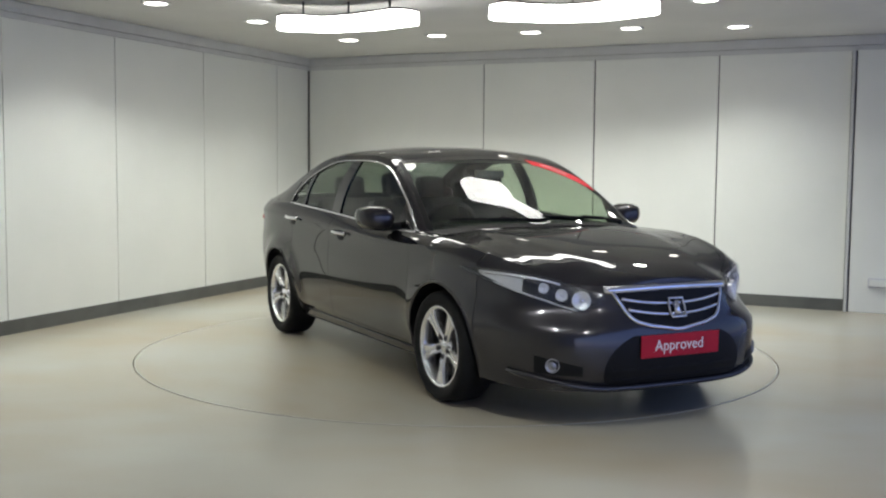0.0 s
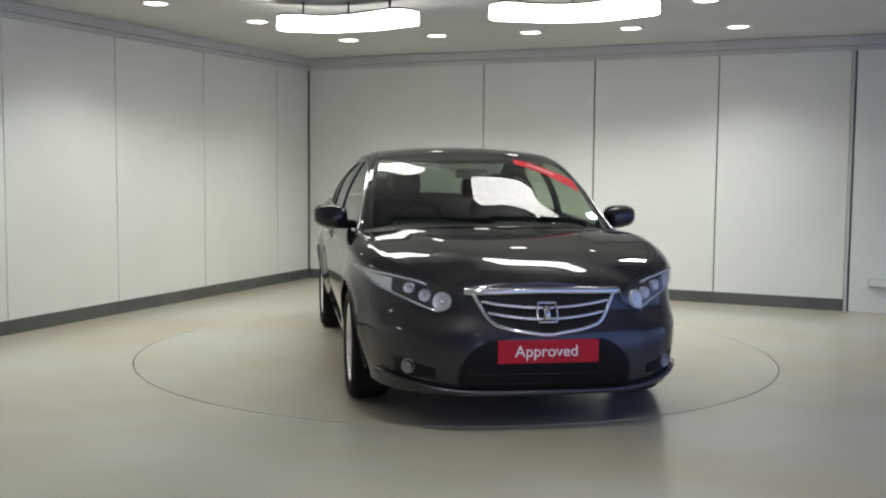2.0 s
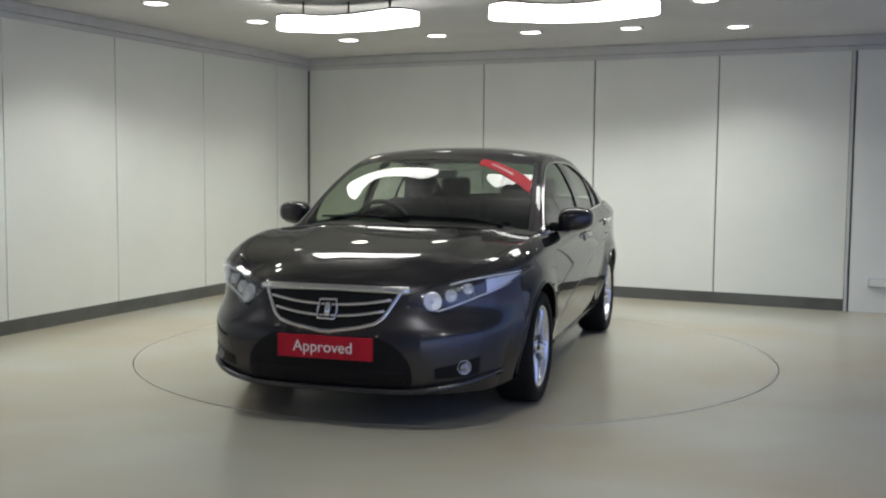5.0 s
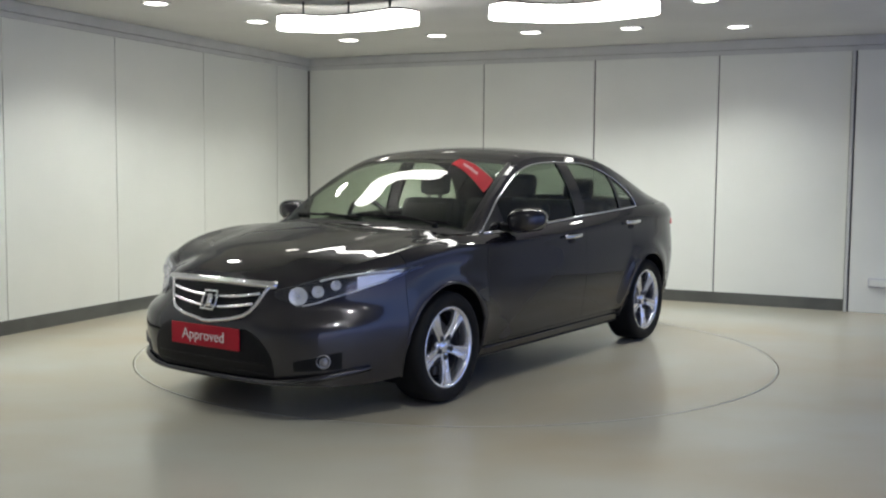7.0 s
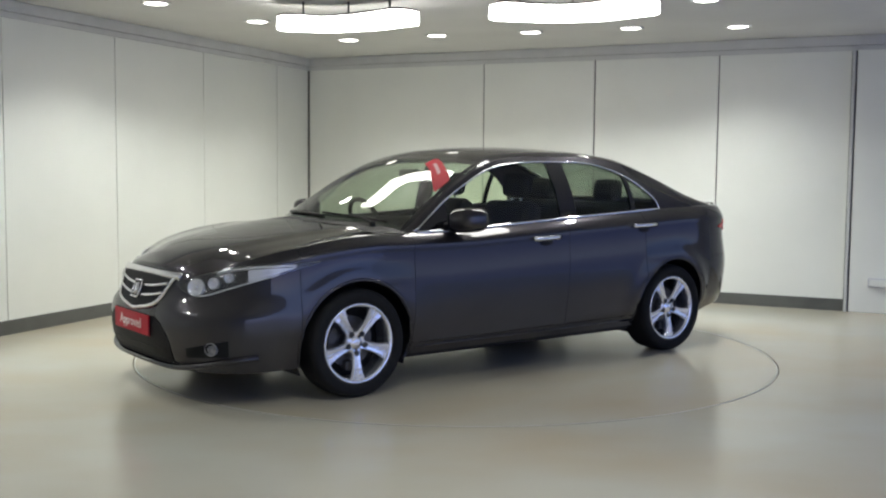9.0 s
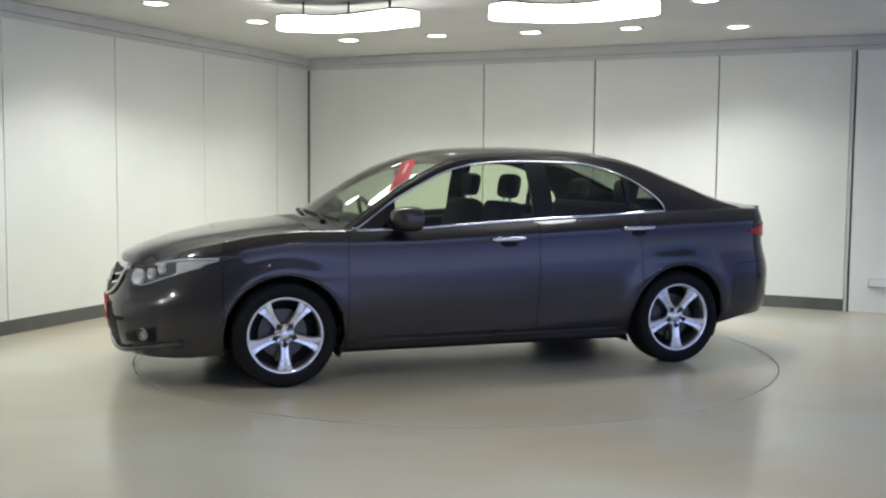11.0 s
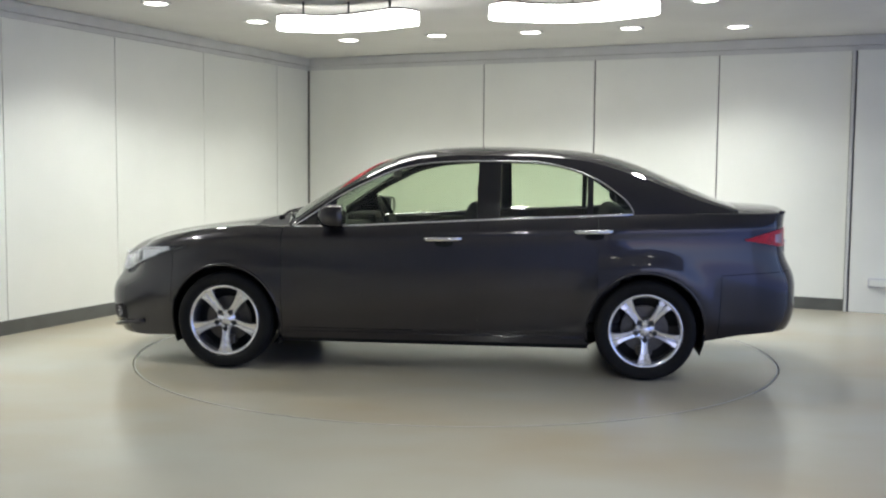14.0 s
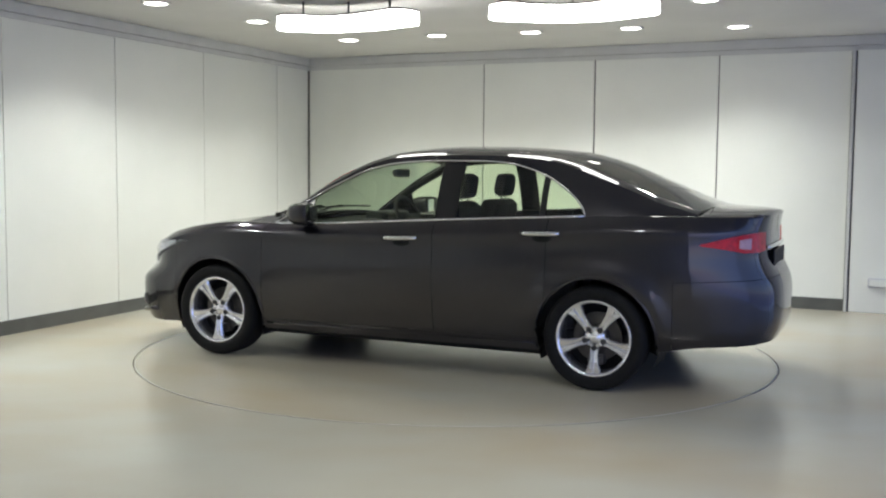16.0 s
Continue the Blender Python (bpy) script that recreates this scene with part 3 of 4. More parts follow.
def column_patch(x0, x1, low, high, out=0.0, n=0, rows=8):
    quads = []
    n = n or max(2, int(abs(x1 - x0) / 0.035))
    for i in range(n):
        a, b = x0 + (x1 - x0) * i / n, x0 + (x1 - x0) * (i + 1) / n
        for j in range(rows):
            def at(x, k):
                l, h = low(x), max(high(x), low(x))
                return tuple(cabin_side(x, l + (h - l) * k / rows, out))
            quads.append([at(a, j), at(b, j), at(b, j + 1), at(a, j + 1)])
    return quads


glass_low = lambda x: belt_z(x) + 0.012
frame_quads = column_patch(0.95, -1.268, dlo_top, rail_z, rows=3) + column_patch(-1.268, -1.92, belt_z, rail_z)
for s in (1, -1):
    finish("window_frame", frame_quads, car, M_PAINT, side=s, gap=0.0)
    finish("front_window", column_patch(0.64, -0.29, glass_low, dlo_top, -0.010), car, M_GLASS, side=s, flange=0, gap=0)
    finish("rear_window", column_patch(-0.43, -0.985, glass_low, dlo_top, -0.010), car, M_GLASS, side=s, flange=0, gap=0)
    finish("quarter_window", column_patch(-1.015, -1.264, glass_low, dlo_top, -0.010), car, M_GLASS, side=s, flange=0, gap=0)
    finish("centre_pillar", column_patch(-0.285, -0.435, belt_z, dlo_top, 0.001), car, M_GLOSSBLACK, side=s)
    finish("window_divider", column_patch(-0.98, -1.02, belt_z, dlo_top, 0.0), car, M_GLOSSBLACK, side=s)
    finish("mirror_sail", column_patch(0.90, 0.635, belt_z, dlo_top, 0.0), car, M_GLOSSBLACK, side=s)
    xs = [0.92 - 0.035 * i for i in range(62)]
    arch = [cabin_side(x, dlo_top(x), 0.004) for x in xs if x > -1.10] + [cabin_side(x, dlo_top(x), 0.004) for x in (-1.10, -1.14, -1.17, -1.20, -1.225, -1.245, -1.257, -1.265, -1.268)] + [cabin_side(-1.258, belt_z(-1.258) + 0.004, 0.004)]
    belt = [cabin_side(x, belt_z(x) + 0.004, 0.006) for x in [0.90 - 0.072 * i for i in range(31)]]
    part("window_trim", tube([(p.x, p.y * s, p.z) for p in arch], 0.0060, 6), M_CHROME, car, "bright chrome window surround", True)
    part("waist_trim", tube([(p.x, p.y * s, p.z) for p in belt], 0.0105, 6), M_CHROME, car, "bright chrome waist strip", True)


# wheel openings: lips and liners
for s in (1, -1):
    for ax in (AXLE, -AXLE):
        a0, a1 = (-20, 200)
        pts = []
        for i in range(34):
            a = radians(a0 + (a1 - a0) * i / 33)
            z = HUB + ARCH * math.sin(a)
            p = side_at(ax + ARCH * math.cos(a), max(z, 0.21), -0.004)
            if z > bottom_z(p.x) + 0.006:
                pts.append((p.x, p.y * s, z))
        part("arch_lip", tube(pts, 0.011, 6), M_PAINT, car, smooth=True)
        bm = bmesh.new()
        prev = None
        for i in range(25):
            a = radians(-25 + 230 * i / 24)
            x, z = ax + (ARCH + 0.012) * math.cos(a), HUB + (ARCH + 0.012) * math.sin(a)
            yo = side_at(x, max(z, 0.22), -0.012).y
            v = (bm.verts.new((x, yo * s, z)), bm.verts.new((x, 0.52 * s, z)), bm.verts.new((ax, 0.52 * s, HUB)))
            if prev:
                bm.faces.new((prev[0], v[0], v[1], prev[1]))
                bm.faces.new((prev[1], v[1], v[2], prev[2]))
            prev = v
        part("wheel_arch_liner", bm, M_BLACK, car)

# underside
bm = box(2.0, 1.62, 0.05, (0, 0, 0.20), 0.015)
box(0.5, 0.95, 0.05, (1.35, 0, 0.22), 0.01, bm)
box(0.5, 0.95, 0.05, (-1.35, 0, 0.24), 0.01, bm)
box(0.42, 1.25, 0.05, (1.90, 0, 0.21), 0.01, bm)
box(0.40, 1.2, 0.05, (-1.95, 0, 0.30), 0.01, bm)
part("underside", bm, M_BLACK, car)


# ---- wheels ----
def wheel(s, ax):
    ob = new("wheel")
    ob.parent = car
    ob.matrix_local = pose(ax, 0.803 * s, HUB, 90 if s < 0 else -90, 0, 0) @ pose(0, 0, 0, 0, 0, 0 if s > 0 else 180)
    # the wheel's own z points out of the car
    part("tyre", lathe([(0.232, -0.10), (0.27, -0.112), (0.298, -0.108), (0.311, -0.088), (0.315, -0.06), (0.315, 0.06), (0.311, 0.088), (0.300, 0.106), (0.283, 0.113), (0.258, 0.111), (0.243, 0.105), (0.235, 0.096), (0.220, 0.07)], 64), M_RUBBER, ob, smooth=True)
    part("rim", lathe([(0.217, -0.10), (0.208, 0.0), (0.204, 0.055), (0.210, 0.082), (0.215, 0.094), (0.226, 0.101), (0.232, 0.098), (0.231, 0.088)], 64), M_ALLOY, ob, smooth=True)
    part("brake_disc", lathe([(0, 0.0), (0.07, 0.02), (0.075, 0.0), (0.148, 0.0), (0.148, -0.02), (0, -0.02)], 40), M_DISC, ob)
    part("caliper", box(0.10, 0.06, 0.07, (0.0, 0.135, 0.0), 0.012), M_DISC, ob)
    part("inner_shield", lathe([(0, -0.06), (0.21, -0.055), (0.212, -0.04)], 40), M_BLACK, ob)
    for k in range(5):
        a = 2 * math.pi * k / 5 + math.pi / 2
        bm = bmesh.new()
        sec = []
        for r, w, z, th in ((0.030, 0.030, 0.066, 0.03), (0.060, 0.027, 0.074, 0.034), (0.10, 0.026, 0.080, 0.034), (0.145, 0.031, 0.086, 0.032), (0.183, 0.040, 0.089, 0.03), (0.213, 0.054, 0.089, 0.03)):
            sec.append([bm.verts.new((r, y, zz)) for y, zz in ((-w, z - th), (-w, z - 0.010), (-w + 0.007, z), (-w * 0.22, z - 0.002), (0, z - 0.010), (w * 0.22, z - 0.002), (w - 0.007, z), (w, z - 0.010), (w, z - th))])
        for A, B in zip(sec, sec[1:]):
            for i in range(len(A) - 1):
                bm.faces.new((A[i], B[i], B[i + 1], A[i + 1]))
        bmesh.ops.recalc_face_normals(bm, faces=bm.faces[:])
        sp = part("spoke", bm, M_ALLOY, ob, m=pose(0, 0, 0, 0, 0, math.degrees(a)))
        part("wheel_nut", lathe([(0.0, 0.008), (0.008, 0.007), (0.010, 0.001), (0.012, 0.001), (0.0165, 0.003), (0.018, -0.012)], 12), M_DARK, ob, m=pose(0.060 * math.cos(a), 0.060 * math.sin(a), 0.073))
    part("hub", lathe([(0.066, 0.036), (0.066, 0.058), (0.050, 0.066), (0.032, 0.068), (0.029, 0.074), (0.012, 0.076), (0, 0.076)], 40), M_ALLOY, ob, smooth=True)
    return ob


for s in (1, -1):
    for ax in (AXLE, -AXLE):
        wheel(s, ax)


# ---- front: grille, plate, intakes, lamps ----
def front_patch(name, zs, half, out, mat, nx=24, label="", flange=0.01):
    """A skin-hugging piece across the nose: half-width by height."""
    quads = []
    for z0, z1 in zip(zs, zs[1:]):
        for i in range(nx):
            def at(k, z):
                return tuple(front_at(half(z) * (2 * k / nx - 1), z, out))
            quads.append([at(i, z0), at(i + 1, z0), at(i + 1, z1), at(i, z1)])
    return finish(name, quads, car, mat, gap=0, flange=flange, label=label)


GR = curve([(0.496, 0.004), (0.512, 0.125), (0.535, 0.24), (0.565, 0.288), (0.63, 0.330), (0.705, 0.370)])
grille = front_patch("grille", [0.498 + 0.0207 * i for i in range(11)], GR, 0.004, M_BLACK, label="black grille with bright chrome bars")
for z, r, reach in ((0.658, 0.0085, 0.94), (0.604, 0.0085, 0.94)):
    drop = 0.032
    pts = [front_at(GR(z) * reach * k / 12, z - drop * (1 - (k / 12) ** 2), 0.016) for k in range(-12, 13)]
    part("grille_bar", tube(pts, r * 1.1, 8, 0.8), M_CHROME, grille, smooth=True)
loop = [front_at(GR(z), z, 0.012) for z in [0.500 + 0.0205 * i for i in range(11)]]
under = [front_at(GR(0.50) * k / 6, 0.498, 0.012) for k in range(-6, 7)]
surround = [Vector((p.x, -p.y, p.z)) for p in loop[::-1]] + under[1:-1] + loop
part("grille_surround", tube(surround, 0.0115, 8, 0.8), M_CHROME, grille, smooth=True)
part("grille_brow", tube([front_at(0.40 * k / 14, 0.706 - 0.008 * (k / 14) ** 2, 0.006) for k in range(-14, 15)], 0.022, 8, 0.9), M_CHROME, grille, smooth=True)
badge = part("badge", tube([front_at(0.052 * c, 0.602 + 0.052 * d, 0.03) for c, d in ((-0.9, -0.85), (-1, 0), (-0.85, 0.95), (0.85, 0.95), (1, 0), (0.9, -0.85))], 0.0075, 8, closed=True), M_CHROME, grille, smooth=True)
part("badge_plate", tube([front_at(0, z, 0.024) for z in (0.568, 0.60, 0.634)], 0.019, 10), M_CHROME, grille, smooth=True)

front_patch("lower_intake", [0.222, 0.24, 0.27, 0.30, 0.33, 0.36, 0.40, 0.44, 0.475], curve([(0.222, 0.40), (0.25, 0.445), (0.33, 0.44), (0.40, 0.40), (0.45, 0.345), (0.475, 0.29)]), 0.004, M_BLACK, label="black lower air intake")
for z in (0.25, 0.30):
    part("intake_slat", tube([front_at(0.40 * k / 10, z, 0.003) for k in range(-10, 11)], 0.006, 6), M_BLACK, car)
part("bumper_lip", tube([front_at(0.80 * k / 20, 0.203 + 0.075 * max(0.0, (abs(k / 20) - 0.5) / 0.5) ** 1.6, 0.012) for k in range(-20, 21)], 0.018, 10, 1.5), M_PAINT, car, smooth=True)

plate = new("dealer_plate")
plate.parent = car
plate.matrix_local = pose(X_FRONT + 0.006, 0.0, 0.416, 90, 0, 90)
tagged(plate, "red dealer plate with white lettering")
part("plate_board", box(0.515, 0.116, 0.008, (0, 0, 0), 0.003), M_PLATE, plate)
part("plate_holder", box(0.49, 0.09, 0.05, (0, 0, -0.029), 0.004), M_BLACK, plate)
font = bpy.data.curves.new("word", "FONT")
font.body, font.size, font.align_x, font.align_y, font.extrude = "Approved", 0.080, "CENTER", "CENTER", 0.0006
tmp = new("word_curve", font)
bpy.context.view_layer.update()
word = bpy.data.meshes.new_from_object(tmp.evaluated_get(bpy.context.evaluated_depsgraph_get()))
bpy.data.objects.remove(tmp)
word.materials.clear()
word.materials.append(M_LETTER)
lettering = new("lettering", word)
lettering.parent = plate
lettering.matrix_local = pose(-0.01, 0.0, 0.0052)


def skin_patch(u0, u1, low, high, out, nu=18, nv=5):
    quads = []
    for i in range(nu):
        a, b = u0 + (u1 - u0) * i / nu, u0 + (u1 - u0) * (i + 1) / nu
        for j in range(nv):
            def at(u, k):
                l, h = low(u), high(u)
                return tuple(skin(u, l + (h - l) * k / nv, out))
            quads.append([at(a, j), at(b, j), at(b, j + 1), at(a, j + 1)])
    return quads


UI, UO = find_u(1, 0.40, 0.65, 0, 1), find_u(0, 1.60, 0.78, 0.3, 1.0)
def span(u):
    return (u - UI) / (UO - UI)
lamp_lo = lambda u: curve([(0, 0.652), (0.09, 0.618), (0.19, 0.594), (0.28, 0.603), (0.48, 0.642), (0.72, 0.70), (1, 0.787)])(span(u))
lamp_hi = lambda u: min(curve([(0, 0.680), (0.10, 0.700), (0.3, 0.732), (0.5, 0.762), (0.75, 0.788), (1, 0.795)])(span(u)), shoulder_z(outline(u)[0]) - 0.004)
for s in (1, -1):
    head = finish("headlight", skin_patch(UI, UO, lamp_lo, lamp_hi, 0.003), car, M_LAMPDARK, side=s, gap=0, label="clear headlight with chrome reflectors")
    for du, r, zz in ((0.165, 0.046, 0.648), (0.33, 0.030, 0.672), (0.475, 0.026, 0.706)):
        u = UI + (UO - UI) * du
        across, up = skin(u + 0.01, zz) - skin(u - 0.01, zz), skin(u, zz + 0.01) - skin(u, zz - 0.01)
        q = across.cross(up).normalized()
        q = (q if q.x > 0 else -q) + Vector((0.10, 0, 0))
        p = skin(u, zz, 0.012)
        m = Matrix.Translation((p.x, p.y * s, p.z)) @ Vector((q.x, q.y * s, q.z)).normalized().to_track_quat("Z", "Y").to_matrix().to_4x4()
        part("reflector", lathe([(r * 0.25, -0.004), (r * 0.5, -0.002), (r * 0.8, 0.004), (r, 0.010), (r * 1.07, 0.009), (r * 1.09, -0.016)], 11, m), M_REFLECTOR, head)
        part("bulb_lens", lathe([(r * 0.30, -0.006), (r * 0.28, 0.002), (r * 0.16, 0.008), (0, 0.010)], 16, m), M_CHROME, head, smooth=True)
    part("chrome_strip", tube([(p.x, p.y * s, p.z) for p in [skin(UI + (UO - UI) * (0.35 + 0.06 * k), lamp_hi(UI + (UO - UI) * (0.35 + 0.06 * k)) - 0.016, 0.008) for k in range(10)]], 0.007, 6), M_REFLECTOR, head, smooth=True)
    w = UO - UI
    low_edge = [skin(UI + w * (0.20 + 0.05 * k), lamp_lo(UI + w * (0.20 + 0.05 * k)) + 0.006, 0.010) for k in range(13)]
    part("chrome_strip", tube([(p.x, p.y * s, p.z) for p in low_edge], 0.005, 6), M_REFLECTOR, head, smooth=True)
    finish("turn_reflector", skin_patch(UI + w * 0.62, UI + w * 0.89, lambda u: lamp_lo(u) + 0.012, lambda u: max(lamp_hi(u) - 0.026, lamp_lo(u) + 0.012), 0.009, 12, 3), head, M_REFLECTOR, side=s, gap=0, flange=0.006)
    finish("headlight_cover", skin_patch(UI, UO, lamp_lo, lamp_hi, 0.022), head, M_CLEAR, side=s, gap=0, flange=0.018)
    # fog lamp in its dark pocket
    UF0, UF1 = find_u(1, 0.55, 0.32, 0, 1), find_u(1, 0.735, 0.32, 0, 1)
    pocket = finish("fog_pocket", skin_patch(UF0, UF1, lambda u: 0.272 + 0.012 * (u - UF0) / (UF1 - UF0), lambda u: 0.325 + 0.05 * (u - UF0) / (UF1 - UF0), 0.003, 10, 4), car, M_BLACK, side=s, gap=0)
    u = find_u(1, 0.675, 0.325, 0, 1)
    p, g = skin(u, 0.325, 0.0), outline(u)[2]
    m = Matrix.Translation((p.x, p.y * s, p.z)) @ Vector((g.x + 0.3, g.y * s, 0)).normalized().to_track_quat("Z", "Y").to_matrix().to_4x4()
    part("fog_lamp", lathe([(0.038, -0.01), (0.038, 0.008), (0.033, 0.011), (0.028, 0.002), (0.018, 0.008), (0, 0.011)], 28, m), M_FOG, pocket, "clear round fog lamp", smooth=True)

    # tail lamp
    UT0, UT1 = find_u(0, -1.95, 0.89, 2.0, 2.75), find_u(1, 0.43, 0.9, 2.3, 3.0)
    k_of = lambda u: (u - UT0) / (UT1 - UT0)
    t_lo = lambda u: curve([(0, 0.884), (0.25, 0.862), (0.5, 0.842), (0.8, 0.838), (1, 0.85)])(k_of(u))
    t_hi = lambda u: curve([(0, 0.892), (0.25, 0.928), (0.5, 0.948), (0.8, 0.955), (1, 0.952)])(k_of(u))
    tail = finish("tail_light", skin_patch(UT0, UT1, t_lo, t_hi, 0.008, 18, 5), car, M_RED, side=s, gap=0, label="red tail light with a clear strip")
    finish("reversing_lens", skin_patch(UT0 + (UT1 - UT0) * 0.40, UT0 + (UT1 - UT0) * 0.60, lambda u: t_lo(u) + 0.022, lambda u: t_hi(u) - 0.026, 0.012, 8, 3), tail, M_PINK, side=s, gap=0)
    # door handles
    for hx, hz in ((-0.08, 0.866), (-1.02, 0.925)):
        pts = []
        for k in range(9):
            x = hx + 0.12 - 0.24 * k / 8
            p = side_at(x, hz + 0.006 * (k / 8), 0.030 * math.sin(math.pi * (0.12 + 0.76 * k / 8)) + 0.006)
            pts.append((p.x, p.y * s, p.z))
        handle = part("door_handle", tube(pts, 0.014, 8, 0.75), M_CHROME, car, "chrome door handle", True)
        # a black disc on the skin paints the shade in the handle's hollow
        p = side_at(hx - 0.005, hz - 0.026, 0.001)
        part("handle_recess_shade", lathe([(0, 0.001), (0.03, 0.0035), (0.042, 0.0)], 20, Matrix.Translation((p.x, p.y * s, p.z)) @ pose(0, 0, 0, -90 * s, 0, 0) @ Matrix.Diagonal((1.4, 0.55, 1, 1))), M_BLACK, handle, smooth=True)
    # door mirror
    mir = new("door_mirror")
    mir.parent = car
    tagged(mir, "dark grey door mirror")
    bm = bmesh.new()
    bmesh.ops.create_uvsphere(bm, u_segments=28, v_segments=16, radius=1)
    for v in bm.verts:
        x, y, z = v.co
        e = 0.72
        def pw(c):
            return math.copysign(abs(c) ** e, c)
        x, y, z = pw(x), pw(y), pw(z)
        if x < -0.35:
            x = -0.35 - (abs(x) - 0.35) * 0.12
        taper = 1 - 0.16 * (y + 1) / 2
        v.co = (0.60 + 0.115 * x - 0.02 * y, (0.965 + 0.108 * y) * s, 1.002 + 0.083 * z * taper + 0.008 * y)
    bmesh.ops.recalc_face_normals(bm, faces=bm.faces[:])
    part("mirror_shell", bm, M_PAINT, mir, smooth=True)
    bm = box(0.012, 0.165, 0.105, (0.553, 0.965 * s, 1.005), 0.004)
    part("mirror_glass", bm, M_CHROME, mir)
    part("mirror_arm", tube([(0.66, 0.81 * s, 0.955), (0.64, 0.87 * s, 0.95), (0.62, 0.92 * s, 0.955)], 0.028, 10, 1.5), M_BLACK, mir, smooth=True)
    part("indicator", tube([(0.695, 0.93 * s, 1.0), (0.69, 0.99 * s, 1.004), (0.66, 1.045 * s, 1.008)], 0.006, 6), M_REFLECTOR, mir)
    # sill strip and side repeat
    part("sill_strip", tube([(q.x, q.y * s, q.z) for q in [side_at(0.95 - 0.16 * k, 0.252, 0.004) for k in range(13)]], 0.006, 6), M_PAINT, car, smooth=True)
    # wipers
    a, b = (0.62, -0.02) if s > 0 else (0.02, -0.62)
    blade = []
    for k in range(11):
        y = a + (b - a) * k / 10
        f = 1 - abs(y) / rail_y(0.9)
        p = cabin_top(0.905 - 0.02 * k / 10, max(0, f), 0.012)
        blade.append((p.x, y, p.z))
    wiper = part("wiper", tube(blade, 0.008, 6), M_BLACK, car)
    mid = Vector(blade[5])
    pivot = Vector((1.05, a - 0.04, 0.978))
    part("wiper_arm", tube([pivot, pivot.lerp(mid, 0.5) + Vector((0, 0, 0.012)), mid + Vector((0, 0, 0.008))], 0.009, 6, 1.3), M_BLACK, wiper)
    part("wiper_pivot", lathe([(0, 0.014), (0.016, 0.011), (0.020, 0.0), (0.020, -0.03)], 14, Matrix.Translation(pivot)), M_BLACK, wiper)

# rear plate, boot handle bar, roof aerial
def rear_at(y, z, out=0.0):
    p = skin(find_u(1, abs(y), z, 2.0, 3.0) if abs(y) > 1e-4 else 3.0, z, out)
    return Vector((p.x, y, z))
part("boot_bar", tube([rear_at(0.40 * k / 10, 0.86, 0.01) for k in range(-10, 11)], 0.012, 8), M_CHROME, car, smooth=True)
part("plate_recess", box(0.012, 0.56, 0.13, (rear_at(0, 0.77).x - 0.004, 0, 0.77), 0.003), M_BLACK, car)
part("boot_lip", tube([rear_at(0.56 * k / 12, 1.04, -0.010) + Vector((0, 0, 0.010)) for k in range(-12, 13)], 0.011, 8, 1.5), M_PAINT, car, smooth=True)

# red banner across the windscreen's upper corner
quads = []
N = 14
for i in range(N):
    for j in range(3):
        def at(k, l):
            y = 0.285 + 0.385 * k / N
            s_mid = 0.335 + 0.235 * (k / N) ** 1.3 + (l / 3 - 0.5) * (0.085 + 0.035 * k / N)
            f = max(0.078, 1 - y / rail_y(s_mid))
            return tuple(cabin_top(s_mid, f, 0.004))
        quads.append([at(i, j), at(i + 1, j), at(i + 1, j + 1), at(i, j + 1)])
finish("banner", quads, car, M_BANNER, gap=0, flange=0, label="red promotional film strip on the windscreen")

quads = []
for i in range(3, 9):
    def at(k, l):
        y = 0.285 + 0.385 * k / N
        s_mid = 0.335 + 0.235 * (k / N) ** 1.3 + (l - 0.5) * 0.022
        return tuple(cabin_top(s_mid, max(0.078, 1 - y / rail_y(s_mid)), 0.006))
    quads.append([at(i, 0), at(i + 1, 0), at(i + 1, 1), at(i, 1)])
finish("banner_writing", quads, car, M_BAR, gap=0, flange=0, label="faint pale line of writing")

# ---- inside the cabin ----
part("cabin_floor", box(2.6, 1.5, 0.05, (-0.3, 0, 0.30)), M_FABRIC, car)
bm = box(0.5, 1.46, 0.20, (0.80, 0, 0.83), 0.06)
box(0.22, 0.40, 0.10, (0.66, -0.37, 0.93), 0.04, bm)
part("dashboard", bm, M_BLACK, car)
for s in (1, -1):
    part("door_lining", box(2.1, 0.05, 0.60, (-0.15, 0.765 * s, 0.64), 0.02), M_FABRIC, car)
part("headlining", slab([(0.15, -0.56), (0.15, 0.56), (-1.0, 0.56), (-1.0, -0.56)], 1.355, 1.37), M_LINING, car)
part("parcel_shelf", box(0.62, 1.30, 0.03, (-1.50, 0, 0.99), 0.01), M_FABRIC, car)
part("rear_bulkhead", box(0.05, 1.4, 0.66, (-1.25, 0, 0.66), 0.01), M_FABRIC, car)


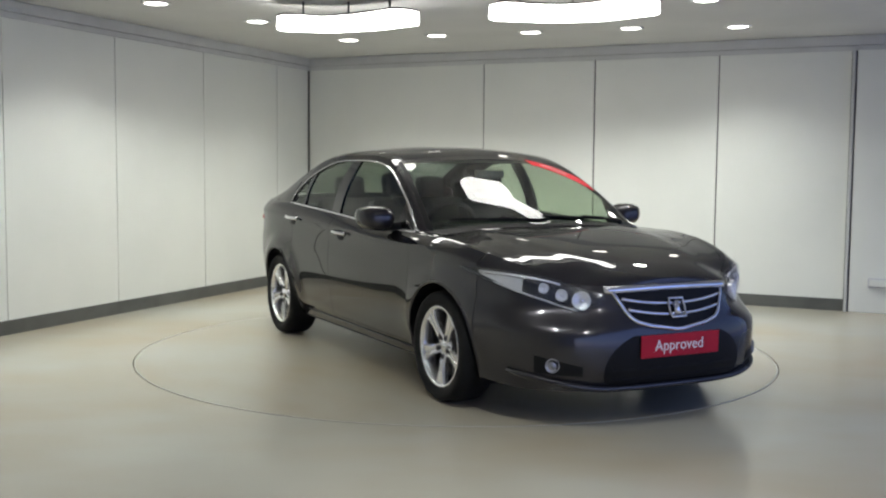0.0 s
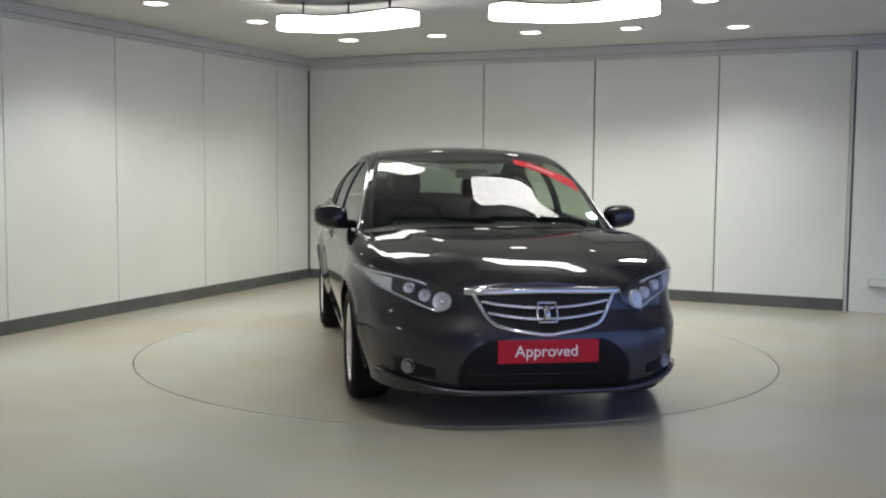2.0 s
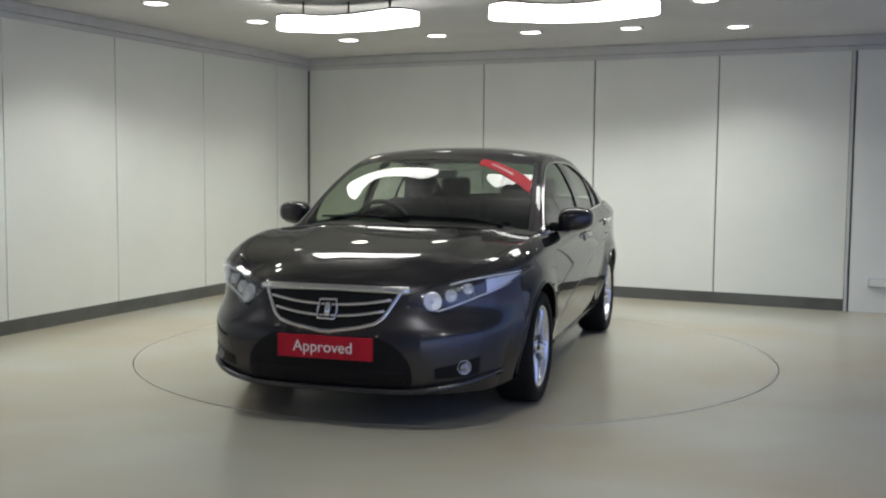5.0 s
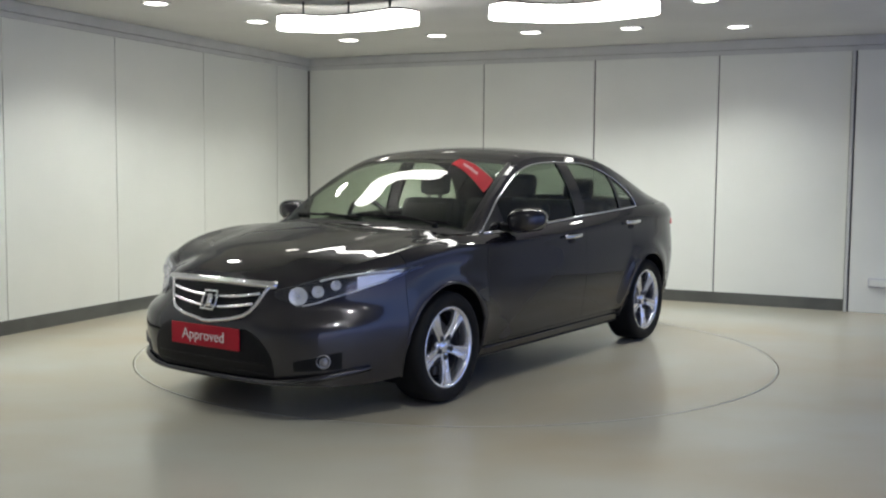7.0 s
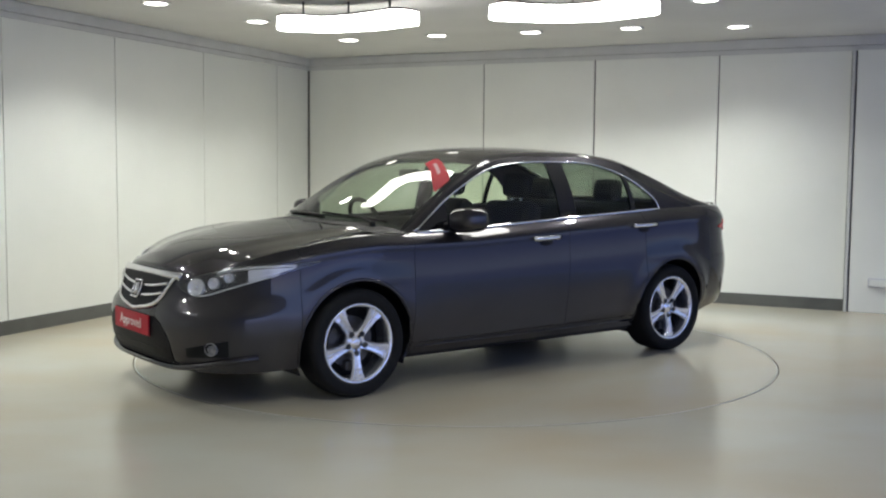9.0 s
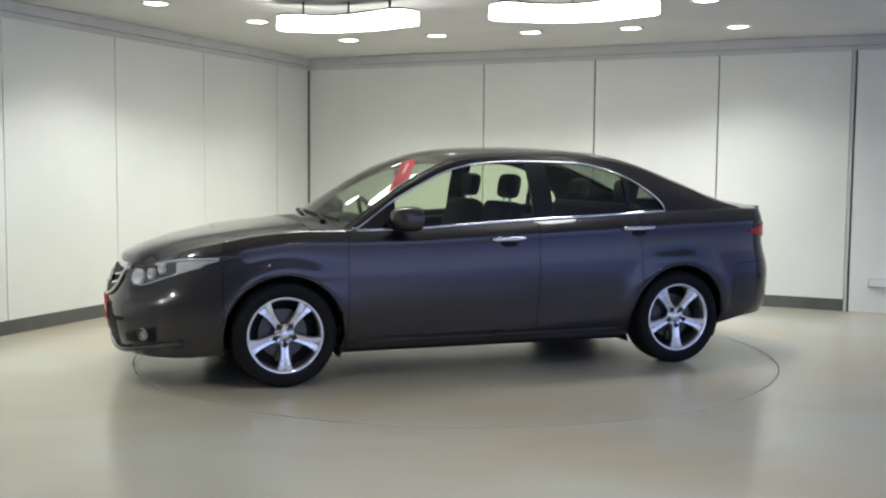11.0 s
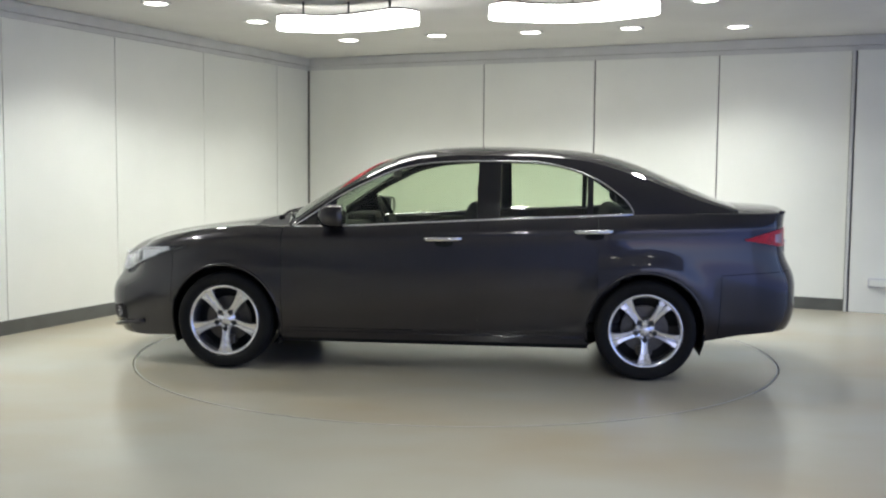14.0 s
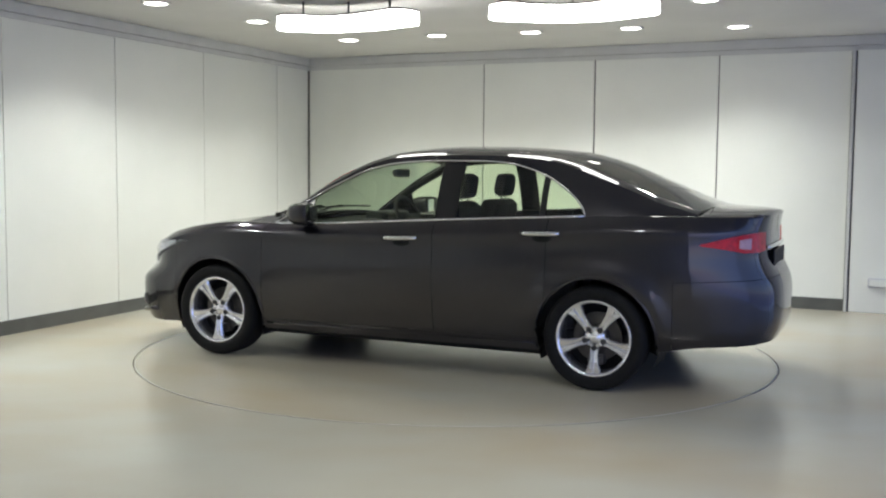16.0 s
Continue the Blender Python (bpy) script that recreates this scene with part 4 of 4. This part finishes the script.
def seat(name, x, y, wide, headrests, back=0.62):
    ob = new(name)
    ob.parent = car
    ob.matrix_local = pose(x, y, 0.33)
    part("cushion", box(0.52, wide, 0.2, (0.05, 0, 0.12), 0.06), M_FABRIC, ob)
    part("backrest", box(0.15, wide, back, (0, 0, 0), 0.06, m=pose(-0.30, 0, 0.46, 0, -16, 0)), M_FABRIC, ob)
    for hy in headrests:
        for py in (-0.05, 0.05):
            part("headrest_post", tube([(-0.375, hy + py, 0.70), (-0.41, hy + py, 0.82)], 0.007, 6), M_CHROME, ob)
        h = part("headrest", box(0.10, 0.25, 0.17, (0, 0, 0), 0.045, m=pose(-0.41, hy, 0.865 - (0.62 - back) * 0.9, 0, -10, 0)), M_FABRIC, ob)
    return ob


seat("front_seat", 0.10, 0.37, 0.50, [0])
seat("front_seat", 0.10, -0.37, 0.50, [0])
seat("rear_seat", -0.82, 0.0, 1.30, [0.36, -0.36], 0.58)
wheel_pose = pose(0.47, -0.37, 0.92, 0, -66, 0)
part("steering_wheel", tube([wheel_pose @ Vector((0.185 * math.cos(a), 0.185 * math.sin(a), 0)) for a in [2 * math.pi * k / 28 for k in range(28)]], 0.016, 8, closed=True), M_BLACK, car, smooth=True)
part("steering_hub", box(0.08, 0.30, 0.04, m=wheel_pose, bevel=0.012), M_BLACK, car)
part("rear_view_mirror", box(0.035, 0.22, 0.06, (0.36, 0, 1.275), 0.012), M_LINING, car)


# ---- movement: the turntable carries the car round ----
def motions():
    ts = [0.5 * i for i in range(33)]
    def turn(t):
        return -61.33 - 9.0203 * t + 0.00989 * t * t
    lean = pose(0, 0, 0, 0, 0.05, 0)
    rows_car, rows_table = [], []
    for t in ts:
        a = radians(turn(t))
        ox, oy = 0.0698, 0.0185
        rows_car.append((t, pose(ox * math.cos(a) - oy * math.sin(a), ox * math.sin(a) + oy * math.cos(a), 0.002) @ lean @ pose(0, 0, 0, 0, 0, turn(t))))
        rows_table.append((t, pose(0, 0, 0, 0, 0, turn(t))))
    walk(table, rows_table)
    walk(car, rows_car)


motions()
